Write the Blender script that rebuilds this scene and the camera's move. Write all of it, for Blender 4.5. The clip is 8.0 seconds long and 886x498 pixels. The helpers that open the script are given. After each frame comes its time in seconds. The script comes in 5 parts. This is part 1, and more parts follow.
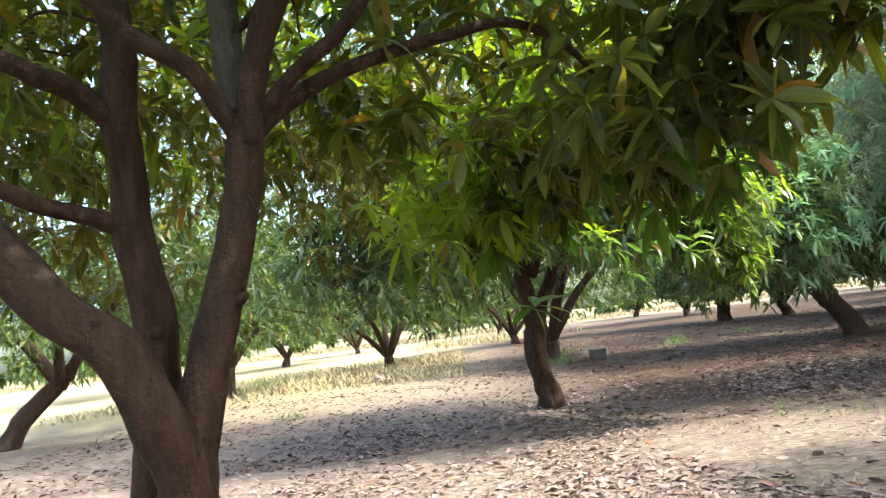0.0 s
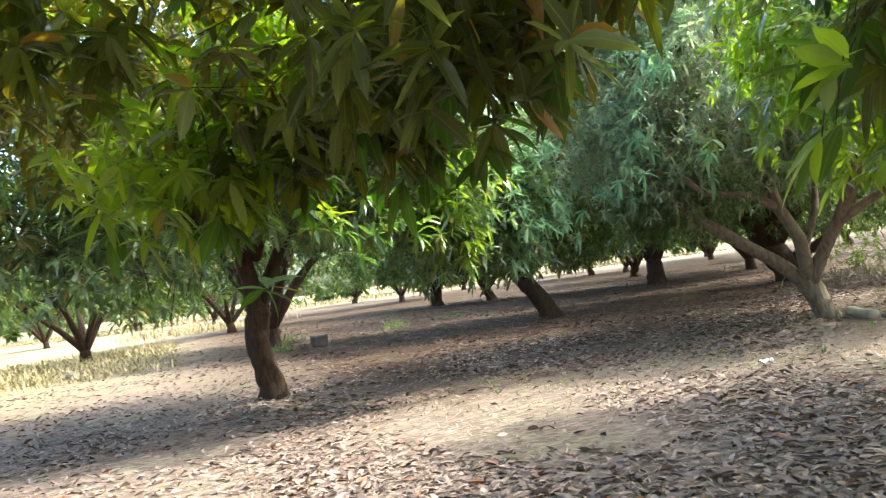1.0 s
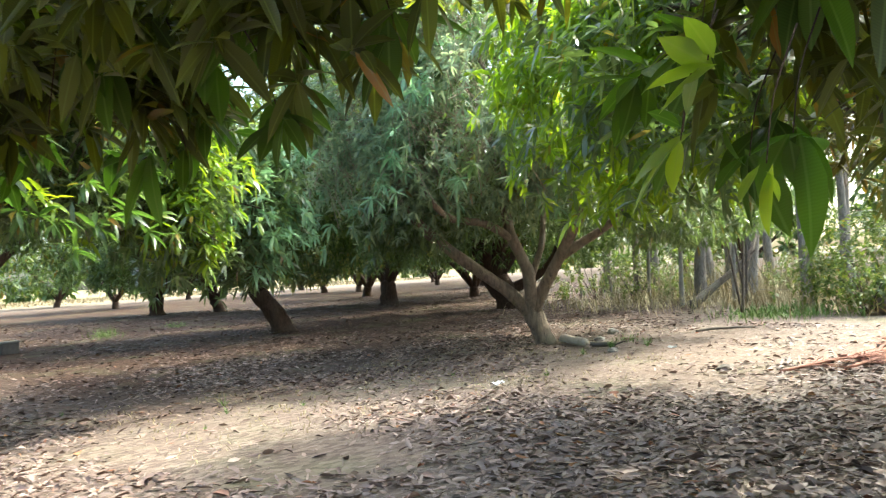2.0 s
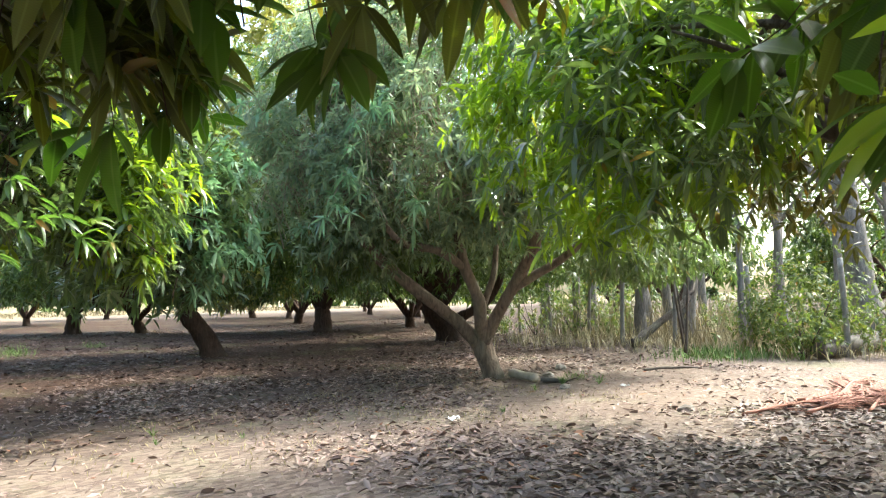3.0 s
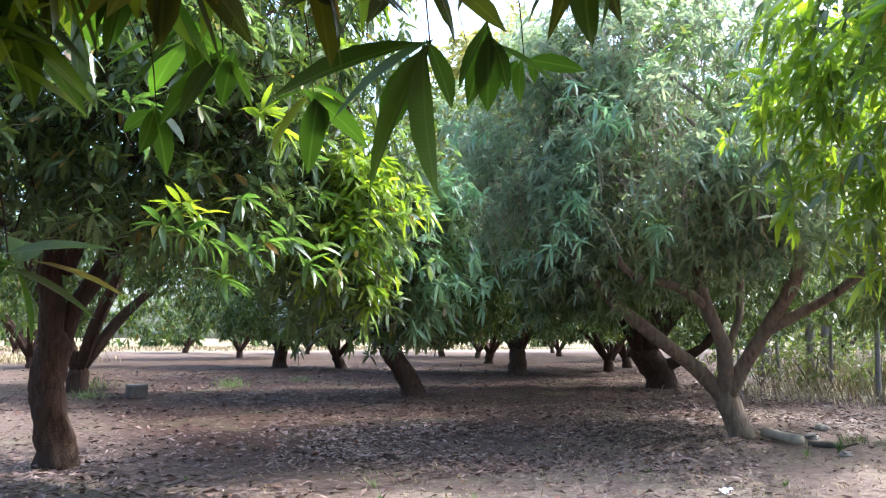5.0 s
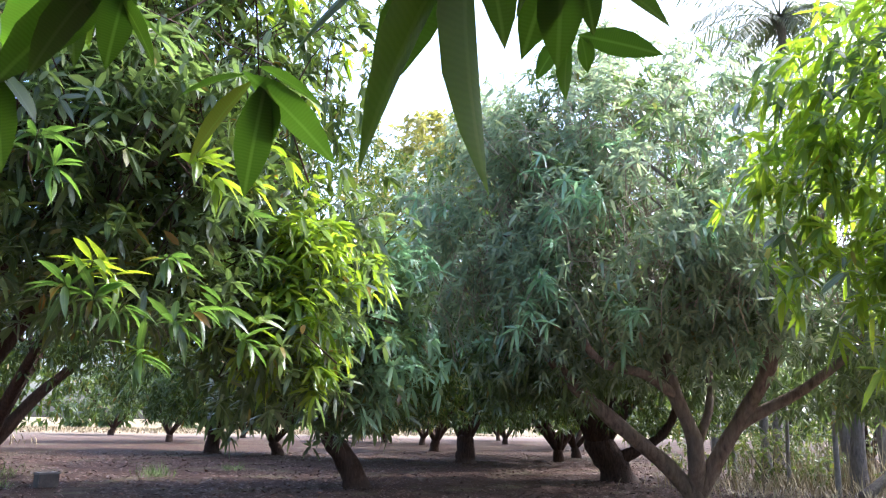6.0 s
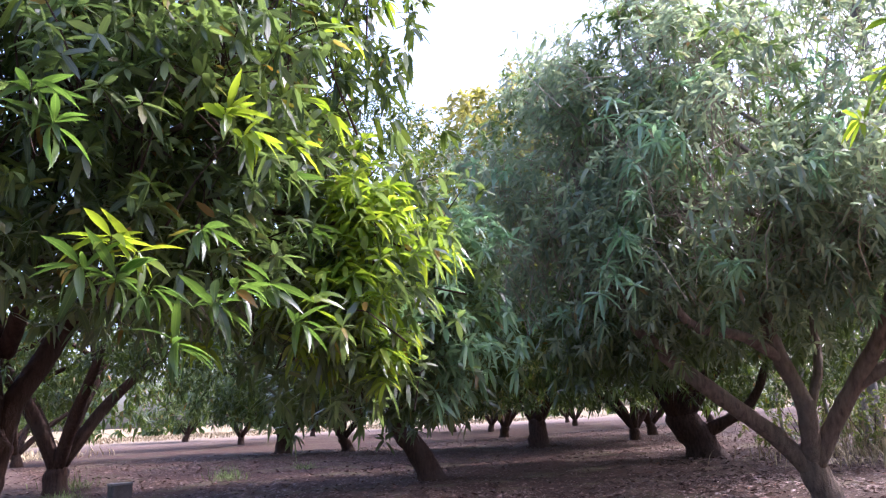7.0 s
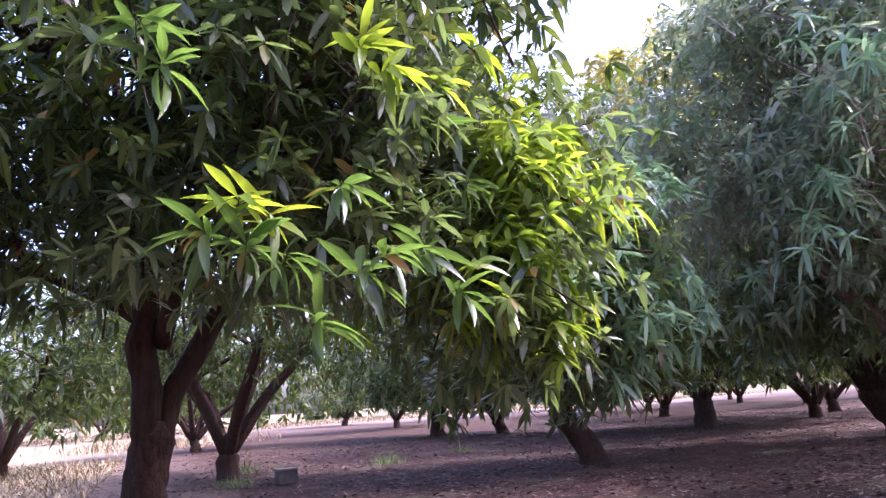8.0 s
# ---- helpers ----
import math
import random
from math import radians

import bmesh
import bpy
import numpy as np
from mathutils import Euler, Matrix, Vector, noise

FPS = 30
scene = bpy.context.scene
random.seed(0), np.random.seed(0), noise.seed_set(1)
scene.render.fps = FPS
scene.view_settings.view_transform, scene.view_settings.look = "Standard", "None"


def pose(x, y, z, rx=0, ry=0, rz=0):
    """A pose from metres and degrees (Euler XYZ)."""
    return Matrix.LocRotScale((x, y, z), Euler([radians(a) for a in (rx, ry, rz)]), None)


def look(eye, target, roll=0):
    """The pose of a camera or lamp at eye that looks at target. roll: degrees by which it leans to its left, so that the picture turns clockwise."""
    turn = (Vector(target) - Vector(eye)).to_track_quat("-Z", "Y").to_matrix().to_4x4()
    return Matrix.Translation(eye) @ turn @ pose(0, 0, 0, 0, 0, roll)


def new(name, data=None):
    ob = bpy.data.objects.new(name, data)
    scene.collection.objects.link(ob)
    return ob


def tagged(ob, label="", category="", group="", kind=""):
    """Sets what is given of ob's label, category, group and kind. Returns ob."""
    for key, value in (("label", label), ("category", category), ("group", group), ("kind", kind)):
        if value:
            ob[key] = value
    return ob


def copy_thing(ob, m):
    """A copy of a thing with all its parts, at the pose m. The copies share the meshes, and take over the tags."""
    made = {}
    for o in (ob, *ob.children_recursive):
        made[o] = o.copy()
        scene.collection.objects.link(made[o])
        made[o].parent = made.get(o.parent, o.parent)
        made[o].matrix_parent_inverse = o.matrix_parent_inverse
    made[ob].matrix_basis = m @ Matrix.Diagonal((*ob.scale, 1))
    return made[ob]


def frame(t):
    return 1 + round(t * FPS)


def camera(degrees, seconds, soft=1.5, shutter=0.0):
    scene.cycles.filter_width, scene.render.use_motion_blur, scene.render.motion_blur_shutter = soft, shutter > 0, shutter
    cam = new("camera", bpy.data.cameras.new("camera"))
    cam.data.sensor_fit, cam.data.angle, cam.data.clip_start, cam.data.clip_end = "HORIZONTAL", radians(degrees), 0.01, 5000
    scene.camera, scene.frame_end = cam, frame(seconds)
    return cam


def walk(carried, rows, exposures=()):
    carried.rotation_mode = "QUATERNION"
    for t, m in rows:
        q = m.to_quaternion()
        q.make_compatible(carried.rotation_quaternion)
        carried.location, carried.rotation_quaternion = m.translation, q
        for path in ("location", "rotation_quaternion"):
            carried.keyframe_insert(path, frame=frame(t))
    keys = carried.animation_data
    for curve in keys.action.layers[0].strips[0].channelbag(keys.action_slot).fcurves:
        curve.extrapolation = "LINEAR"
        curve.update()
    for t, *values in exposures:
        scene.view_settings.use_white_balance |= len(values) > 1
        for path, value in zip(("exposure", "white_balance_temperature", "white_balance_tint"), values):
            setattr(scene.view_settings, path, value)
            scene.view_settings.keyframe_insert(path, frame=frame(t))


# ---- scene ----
cam = camera(62.4, 8.0, 1.2, 0.1)
PATH = [
    (0, (-0.003, 0.044, 1.455), (-0.036, 2.033, 1.662), -7.2),
    (0.5, (-0.027, 0.208, 1.446), (0.286, 2.178, 1.587), -7.3),
    (1, (-0.038, 0.482, 1.435), (0.661, 2.354, 1.511), -7.5),
    (1.5, (-0.007, 0.707, 1.41), (1.039, 2.412, 1.447), -6.1),
    (2, (0.013, 0.929, 1.405), (1.329, 2.435, 1.458), -3.4),
    (2.2, (0.031, 1.029, 1.393), (1.443, 2.444, 1.461), -2.2),
    (3.3, (0.124, 1.676, 1.358), (1.564, 3.056, 1.505), -0.8),
    (3.5, (0.139, 1.79, 1.386), (1.51, 3.236, 1.558), -1.3),
    (4, (0.145, 2.054, 1.384), (1.373, 3.62, 1.581), -1.6),
    (4.5, (0.185, 2.34, 1.363), (1.288, 3.996, 1.566), -0.5),
    (4.7, (0.256, 2.502, 1.341), (1.306, 4.191, 1.55), 0.1),
    (6, (0.668, 3.428, 1.401), (1.827, 4.989, 1.869), 1.2),
    (6.5, (0.857, 3.76, 1.399), (1.975, 5.346, 1.884), -0.5),
    (7, (1.009, 4.179, 1.376), (2.056, 5.825, 1.815), -2.6),
    (7.5, (1.112, 4.54, 1.397), (2.052, 6.257, 1.808), -3.7),
    (8, (1.212, 4.934, 1.411), (1.922, 6.757, 1.822), -3.8),
]
EXPOSURE = [(0.0, 1.94, 6100, -3), (1.0, 2.01, 6200, -8), (3.5, 1.8, 6000, -2), (4.5, 1.78, 5500, 6), (6.0, 1.62, 5450, 14), (6.5, 1.48, 5500, 24), (7.0, 1.4, 5480, 31), (7.5, 1.43, 5450, 39), (8.0, 1.58, 5400, 46)]
walk(cam, [(t, look(eye, target, roll)) for t, eye, target, roll in PATH], EXPOSURE)

# ---- sky and sun ----
SUN_ELEVATION, SUN_AZIMUTH = radians(50), radians(-13)  # azimuth counted from +x towards +y
SKY_STRENGTH, SUN_STRENGTH = 0.28, 2.45
world = bpy.data.worlds.new("sky")
scene.world = world
world.use_nodes = True
wn = world.node_tree.nodes
wn.clear()
sky = wn.new("ShaderNodeTexSky")
sky.sky_type, sky.sun_disc = "NISHITA", False
sky.sun_elevation, sky.sun_rotation = SUN_ELEVATION, radians(90) - SUN_AZIMUTH
sky.air_density, sky.dust_density, sky.ozone_density = 1.0, 5.0, 1.0
bgn = wn.new("ShaderNodeBackground")
bgn.inputs["Strength"].default_value = SKY_STRENGTH
won = wn.new("ShaderNodeOutputWorld")
world.node_tree.links.new(sky.outputs["Color"], bgn.inputs["Color"])
world.node_tree.links.new(bgn.outputs["Background"], won.inputs["Surface"])

sun_way = Vector((math.cos(SUN_ELEVATION) * math.cos(SUN_AZIMUTH), math.cos(SUN_ELEVATION) * math.sin(SUN_AZIMUTH), math.sin(SUN_ELEVATION)))
sun = new("sun", bpy.data.lights.new("sun", "SUN"))
sun.data.energy, sun.data.angle, sun.data.color = SUN_STRENGTH, radians(0.55), (1.0, 0.95, 0.87)
sun.matrix_world = look(sun_way * 60, (0, 0, 0))


# ---- materials ----
def material(name):
    m = bpy.data.materials.new(name)
    m.use_nodes = True
    nt = m.node_tree
    return m, nt, nt.nodes["Principled BSDF"], nt.nodes["Material Output"]


def node(nt, kind, **inputs):
    n = nt.nodes.new(kind)
    for key, value in inputs.items():
        n.inputs[key.replace("_", " ")].default_value = value
    return n


def ramp(nt, fac, stops):
    r = nt.nodes.new("ShaderNodeValToRGB")
    while len(r.color_ramp.elements) < len(stops):
        r.color_ramp.elements.new(0.5)
    for e, (p, c) in zip(r.color_ramp.elements, stops):
        e.position, e.color = p, (*c, 1)
    nt.links.new(fac, r.inputs["Fac"])
    return r


def mix(nt, fac, a, b, how="MIX"):
    n = nt.nodes.new("ShaderNodeMix")
    n.data_type, n.blend_type = "RGBA", how
    for socket, value in ((n.inputs["Factor"], fac), (n.inputs["A"], a), (n.inputs["B"], b)):
        if hasattr(value, "links"):
            nt.links.new(value, socket)
        else:
            socket.default_value = value if isinstance(value, (int, float)) else (*value, 1)
    return n.outputs["Result"]


def noise_node(nt, scale, detail=4.0, rough=0.55, where=None):
    n = node(nt, "ShaderNodeTexNoise", Scale=scale, Detail=detail, Roughness=rough)
    if where is None:
        where = nt.nodes.new("ShaderNodeTexCoord").outputs["Object"]
    nt.links.new(where, n.inputs["Vector"])
    return n.outputs["Fac"]


def bump(nt, height, strength, distance, bsdf):
    b = node(nt, "ShaderNodeBump", Strength=strength, Distance=distance)
    nt.links.new(height, b.inputs["Height"])
    nt.links.new(b.outputs["Normal"], bsdf.inputs["Normal"])


def leaf_material(name, dark, mid, light, glow, gloss=0.32, through_share=0.42, single=False, shine=0.62, dead=0.02):
    """A waxy leaf: pale midrib and side veins, patchy colour, light passing through the blade."""
    m, nt, bsdf, out = material(name)
    if single:
        rnd = nt.nodes.new("ShaderNodeObjectInfo").outputs["Random"]
    else:
        rnd = nt.nodes.new("ShaderNodeNewGeometry").outputs["Random Per Island"]
    colour = ramp(nt, rnd, [(0.0, dark), (0.45, mid), (0.86, light), (0.985 - dead, light), (1.0 - dead * 0.5, (0.15, 0.095, 0.03)), (1.0, (0.19, 0.085, 0.03))]).outputs["Color"]
    blotch = noise_node(nt, 0.9, 3.0)
    colour = mix(nt, blotch, colour, mix(nt, 1.0, colour, (1.35, 1.25, 0.8), "MULTIPLY"))
    uv = nt.nodes.new("ShaderNodeUVMap")
    sep = nt.nodes.new("ShaderNodeSeparateXYZ")
    nt.links.new(uv.outputs["UV"], sep.inputs["Vector"])
    off = node(nt, "ShaderNodeMath")
    off.operation = "SUBTRACT"
    nt.links.new(sep.outputs["X"], off.inputs[0])
    off.inputs[1].default_value = 0.5
    ab = nt.nodes.new("ShaderNodeMath")
    ab.operation = "ABSOLUTE"
    nt.links.new(off.outputs[0], ab.inputs[0])
    rib = ramp(nt, ab.outputs[0], [(0.0, (1, 1, 1)), (0.035, (0.7, 0.7, 0.7)), (0.06, (0, 0, 0))]).outputs["Color"]
    wave = node(nt, "ShaderNodeTexWave", Scale=12.0, Distortion=2.5)
    wave.bands_direction = "Y"
    nt.links.new(uv.outputs["UV"], wave.inputs["Vector"])
    veined = mix(nt, 0.07, colour, mix(nt, wave.outputs["Fac"], colour, (0.20, 0.28, 0.08)))
    ribbed = mix(nt, mix(nt, 0.6, rib, (0.0, 0.0, 0.0)), veined, (0.17, 0.21, 0.08))
    nt.links.new(ribbed, bsdf.inputs["Base Color"])
    bsdf.inputs["Roughness"].default_value = gloss
    bsdf.inputs["Specular IOR Level"].default_value = shine
    bump(nt, wave.outputs["Fac"], 0.05, 0.003, bsdf)
    trans = nt.nodes.new("ShaderNodeBsdfTranslucent")
    tint = mix(nt, 1.0, mix(nt, 0.55, ribbed, mid), glow, "MULTIPLY")
    nt.links.new(tint, trans.inputs["Color"])
    mx = nt.nodes.new("ShaderNodeMixShader")
    mx.inputs["Fac"].default_value = through_share
    nt.links.new(bsdf.outputs["BSDF"], mx.inputs[1])
    nt.links.new(trans.outputs["BSDF"], mx.inputs[2])
    nt.links.new(mx.outputs["Shader"], out.inputs["Surface"])
    return m


def bark_material(name, dark, light, moss=(0.16, 0.15, 0.10)):
    m, nt, bsdf, out = material(name)
    co = nt.nodes.new("ShaderNodeTexCoord").outputs["Object"]
    stretch = node(nt, "ShaderNodeMapping")
    stretch.inputs["Scale"].default_value = (9, 9, 2.2)
    nt.links.new(co, stretch.inputs["Vector"])
    coarse = noise_node(nt, 1.3, 3.0)
    fine = noise_node(nt, 2.2, 6.0, 0.65, stretch.outputs["Vector"])
    grain = noise_node(nt, 60, 3.0)
    c = ramp(nt, fine, [(0.3, dark), (0.62, light)]).outputs["Color"]
    patch = ramp(nt, coarse, [(0.45, (0, 0, 0)), (0.65, (1, 1, 1))]).outputs["Color"]
    c = mix(nt, patch, c, mix(nt, 0.5, c, moss))
    nt.links.new(c, bsdf.inputs["Base Color"])
    bsdf.inputs["Roughness"].default_value = 0.9
    bsdf.inputs["Specular IOR Level"].default_value = 0.2
    h = mix(nt, 0.35, fine, grain)
    bump(nt, h, 1.0, 0.035, bsdf)
    return m


def plain_material(name, a, b, scale=8.0, rough=0.85, relief=0.3, per_island=False):
    m, nt, bsdf, out = material(name)
    n1, n2 = noise_node(nt, scale, 5.0), noise_node(nt, scale * 9, 3.0)
    f = mix(nt, 0.35, n1, n2)
    c = ramp(nt, f, [(0.32, a), (0.66, b)]).outputs["Color"]
    if per_island:
        rnd = nt.nodes.new("ShaderNodeNewGeometry").outputs["Random Per Island"]
        c = mix(nt, 0.75, c, ramp(nt, rnd, [(0, a), (1, b)]).outputs["Color"])
    nt.links.new(c, bsdf.inputs["Base Color"])
    bsdf.inputs["Roughness"].default_value = rough
    bump(nt, f, relief, 0.015, bsdf)
    return m


def litter_material(name="fallen_leaf", tone=(1.0, 1.0, 1.0)):
    m, nt, bsdf, out = material(name)
    rnd = nt.nodes.new("ShaderNodeNewGeometry").outputs["Random Per Island"]
    c = ramp(nt, rnd, [(0.0, (0.12, 0.078, 0.062)), (0.15, (0.22, 0.178, 0.176)), (0.3, (0.19, 0.132, 0.108)), (0.45, (0.29, 0.24, 0.235)), (0.6, (0.27, 0.20, 0.17)), (0.82, (0.35, 0.28, 0.25)), (0.95, (0.45, 0.38, 0.35)), (0.985, (0.27, 0.10, 0.04)), (1.0, (0.34, 0.18, 0.06))])
    sp = noise_node(nt, 45, 3.0)
    col = mix(nt, sp, mix(nt, 1.0, c.outputs["Color"], (0.7, 0.68, 0.66), "MULTIPLY"), c.outputs["Color"])
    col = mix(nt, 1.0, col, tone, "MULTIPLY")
    nt.links.new(col, bsdf.inputs["Base Color"])
    bsdf.inputs["Roughness"].default_value = 0.62
    return m


def ground_material():
    m, nt, bsdf, out = material("orchard_soil")
    co = nt.nodes.new("ShaderNodeTexCoord").outputs["Object"]
    big, mid_n = noise_node(nt, 0.16, 4.0, 0.6, co), noise_node(nt, 1.1, 5.0, 0.6, co)
    fine, grit = noise_node(nt, 9.0, 5.0, 0.65, co), noise_node(nt, 55.0, 3.0, 0.6, co)
    soil = ramp(nt, mid_n, [(0.3, (0.145, 0.10, 0.08)), (0.52, (0.215, 0.155, 0.128)), (0.72, (0.28, 0.212, 0.18))]).outputs["Color"]
    # scraps of old leaves trodden into the soil
    vor = node(nt, "ShaderNodeTexVoronoi", Scale=13.0, Randomness=1.0)
    warp = node(nt, "ShaderNodeMapping")
    warp.inputs["Scale"].default_value = (1.0, 1.9, 1.0)
    warp.inputs["Rotation"].default_value = (0, 0, 0.6)
    nt.links.new(co, warp.inputs["Vector"])
    nt.links.new(warp.outputs["Vector"], vor.inputs["Vector"])
    sepc = nt.nodes.new("ShaderNodeSeparateColor")
    nt.links.new(vor.outputs["Color"], sepc.inputs["Color"])
    scrap = ramp(nt, sepc.outputs["Red"], [(0.0, (0.10, 0.07, 0.057)), (0.5, (0.17, 0.124, 0.10)), (1.0, (0.265, 0.205, 0.172))]).outputs["Color"]
    cover = ramp(nt, mix(nt, 0.45, big, mid_n), [(0.36, (0.08, 0.08, 0.08)), (0.54, (0.9, 0.9, 0.9))]).outputs["Color"]
    sep = nt.nodes.new("ShaderNodeSeparateXYZ")
    nt.links.new(co, sep.inputs["Vector"])
    # leaf-strewn soil beyond y 8, its brown darkened to paint in tree shade
    tree_shade = node(nt, "ShaderNodeMapRange", From_Min=8.0, From_Max=12.0, To_Max=0.95)
    nt.links.new(sep.outputs["Y"], tree_shade.inputs["Value"])
    tree_shade_end = node(nt, "ShaderNodeMapRange", From_Min=55.0, From_Max=80.0, To_Min=1.0, To_Max=0.0)
    nt.links.new(sep.outputs["Y"], tree_shade_end.inputs["Value"])
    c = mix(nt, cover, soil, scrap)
    tree_shade_side = node(nt, "ShaderNodeMapRange", From_Min=-0.5, From_Max=3.0)
    nt.links.new(sep.outputs["X"], tree_shade_side.inputs["Value"])
    share = mix(nt, 1.0, mix(nt, 1.0, tree_shade.outputs["Result"], tree_shade_end.outputs["Result"], "MULTIPLY"), tree_shade_side.outputs["Result"], "MULTIPLY")
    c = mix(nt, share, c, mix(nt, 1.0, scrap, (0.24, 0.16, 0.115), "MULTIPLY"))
    c = mix(nt, 0.5, c, mix(nt, fine, mix(nt, 1.0, c, (0.55, 0.52, 0.5), "MULTIPLY"), mix(nt, 1.0, c, (1.3, 1.3, 1.3), "MULTIPLY")))
    weed = ramp(nt, noise_node(nt, 0.55, 5.0, 0.7, co), [(0.52, (0, 0, 0)), (0.68, (0.38, 0.38, 0.38))]).outputs["Color"]
    c = mix(nt, weed, c, (0.15, 0.155, 0.075))
    open_x = node(nt, "ShaderNodeMapRange", From_Min=1.0, From_Max=-4.0)
    nt.links.new(sep.outputs["X"], open_x.inputs["Value"])
    open_y = node(nt, "ShaderNodeMapRange", From_Min=14.0, From_Max=22.0)
    nt.links.new(sep.outputs["Y"], open_y.inputs["Value"])
    c = mix(nt, mix(nt, 1.0, open_x.outputs["Result"], open_y.outputs["Result"], "MULTIPLY"), c, mix(nt, mid_n, (0.20, 0.16, 0.09), (0.32, 0.262, 0.155)))
    # the dry straw-coloured field beyond the orchard
    far = node(nt, "ShaderNodeMapRange", From_Min=70.0, From_Max=95.0)
    nt.links.new(sep.outputs["Y"], far.inputs["Value"])
    c = mix(nt, far.outputs["Result"], c, mix(nt, mid_n, (0.18, 0.135, 0.072), (0.26, 0.205, 0.115)))
    nt.links.new(c, bsdf.inputs["Base Color"])
    bsdf.inputs["Roughness"].default_value = 0.95
    bsdf.inputs["Specular IOR Level"].default_value = 0.15
    bump(nt, mix(nt, 0.4, fine, grit), 0.9, 0.03, bsdf)
    return m


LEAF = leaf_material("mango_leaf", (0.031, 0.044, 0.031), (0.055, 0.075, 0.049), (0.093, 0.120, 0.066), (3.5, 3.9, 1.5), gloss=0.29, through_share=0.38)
LEAF_NEAR = leaf_material("mango_leaf_single", (0.024, 0.036, 0.012), (0.040, 0.060, 0.018), (0.062, 0.098, 0.024), (3.4, 4.8, 0.8), gloss=0.42, through_share=0.34, single=True, shine=0.12)
# lit copy for single leaves that stand in the sun
LEAF_TIP = leaf_material("mango_leaf_tip", (0.075, 0.13, 0.025), (0.115, 0.18, 0.03), (0.17, 0.24, 0.04), (3.2, 2.9, 0.6), through_share=0.5, single=True)
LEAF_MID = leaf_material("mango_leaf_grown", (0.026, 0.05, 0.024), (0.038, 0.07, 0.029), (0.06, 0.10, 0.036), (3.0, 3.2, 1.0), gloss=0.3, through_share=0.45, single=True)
LEAF_FRESH = leaf_material("mango_leaf_fresh", (0.050, 0.105, 0.022), (0.092, 0.155, 0.030), (0.17, 0.23, 0.04), (3.5, 3.1, 0.7), through_share=0.5)
# one leaf in three painted lightings: shaded, backlit olive, sunlit
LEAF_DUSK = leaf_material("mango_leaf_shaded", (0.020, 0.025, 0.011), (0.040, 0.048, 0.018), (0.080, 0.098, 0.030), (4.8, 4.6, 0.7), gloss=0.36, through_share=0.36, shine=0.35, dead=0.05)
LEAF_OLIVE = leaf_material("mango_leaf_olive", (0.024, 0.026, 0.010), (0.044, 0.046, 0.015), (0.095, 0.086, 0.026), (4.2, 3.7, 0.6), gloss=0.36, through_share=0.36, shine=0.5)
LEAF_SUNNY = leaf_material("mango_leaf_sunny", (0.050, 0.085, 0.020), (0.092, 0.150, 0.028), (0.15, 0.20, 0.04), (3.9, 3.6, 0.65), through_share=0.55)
# pale grey-green lift paints sky sheen and haze onto the leaves
LEAF_GREY = leaf_material("mango_leaf_sheen", (0.10, 0.145, 0.122), (0.175, 0.222, 0.182), (0.25, 0.275, 0.20), (1.95, 1.95, 1.35), gloss=0.34, through_share=0.5, shine=0.6)
# darker green for distant crowns, and painted shade on parts of nearer ones
LEAF_DARK = leaf_material("mango_leaf_dark", (0.018, 0.032, 0.015), (0.034, 0.057, 0.023), (0.075, 0.108, 0.035), (3.6, 3.4, 1.0), gloss=0.45, through_share=0.24, shine=0.25)
# golden base colour stands for sunlight on the tall rounded crown
LEAF_GOLD = leaf_material("mango_leaf_gold_lit", (0.12, 0.135, 0.055), (0.22, 0.225, 0.09), (0.34, 0.32, 0.125), (1.7, 1.6, 0.8), gloss=0.5, through_share=0.45)
LEAF_TEAL = leaf_material("mango_leaf_pale", (0.12, 0.21, 0.15), (0.17, 0.28, 0.20), (0.24, 0.35, 0.25), (1.7, 1.8, 1.2), gloss=0.3, through_share=0.4)
LEAF_SCRUB = leaf_material("scrub_leaf", (0.030, 0.050, 0.026), (0.062, 0.088, 0.040), (0.12, 0.135, 0.055), (2.6, 2.5, 0.8), gloss=0.5, shine=0.4)
LEAF_PALM = leaf_material("palm_leaf", (0.06, 0.08, 0.066), (0.09, 0.112, 0.088), (0.125, 0.145, 0.11), (2.0, 2.0, 1.0), gloss=0.4, through_share=0.25)
BARK = bark_material("mango_bark", (0.046, 0.033, 0.027), (0.118, 0.09, 0.073))
BARK_PALE = bark_material("mango_bark_pale", (0.085, 0.062, 0.048), (0.25, 0.188, 0.142), (0.20, 0.185, 0.14))
BARK_DARK = bark_material("mango_bark_dark", (0.020, 0.0105, 0.007), (0.072, 0.040, 0.026), (0.055, 0.042, 0.032))
BARK_GREY = bark_material("grey_bark", (0.085, 0.072, 0.062), (0.23, 0.20, 0.175), (0.16, 0.15, 0.12))
LITTER = litter_material("fallen_leaf", (0.98, 0.84, 0.78))
# darker tone of the same leaves; tree shade is put into the colour
LITTER_SHADED = litter_material("fallen_leaf_shaded", (0.42, 0.30, 0.23))
SOIL = ground_material()
STRAW = plain_material("dry_grass", (0.26, 0.20, 0.10), (0.44, 0.36, 0.20), per_island=True)
STRAW_FAR = plain_material("field_straw", (0.15, 0.115, 0.06), (0.27, 0.21, 0.115), per_island=True)
GREEN_GRASS = plain_material("green_grass", (0.07, 0.13, 0.025), (0.20, 0.27, 0.07), per_island=True)
WEATHERED = plain_material("weathered_wood", (0.13, 0.11, 0.09), (0.30, 0.27, 0.23), 6.0)
LOG_PALE = plain_material("pale_log", (0.26, 0.21, 0.16), (0.48, 0.41, 0.33), 7.0)
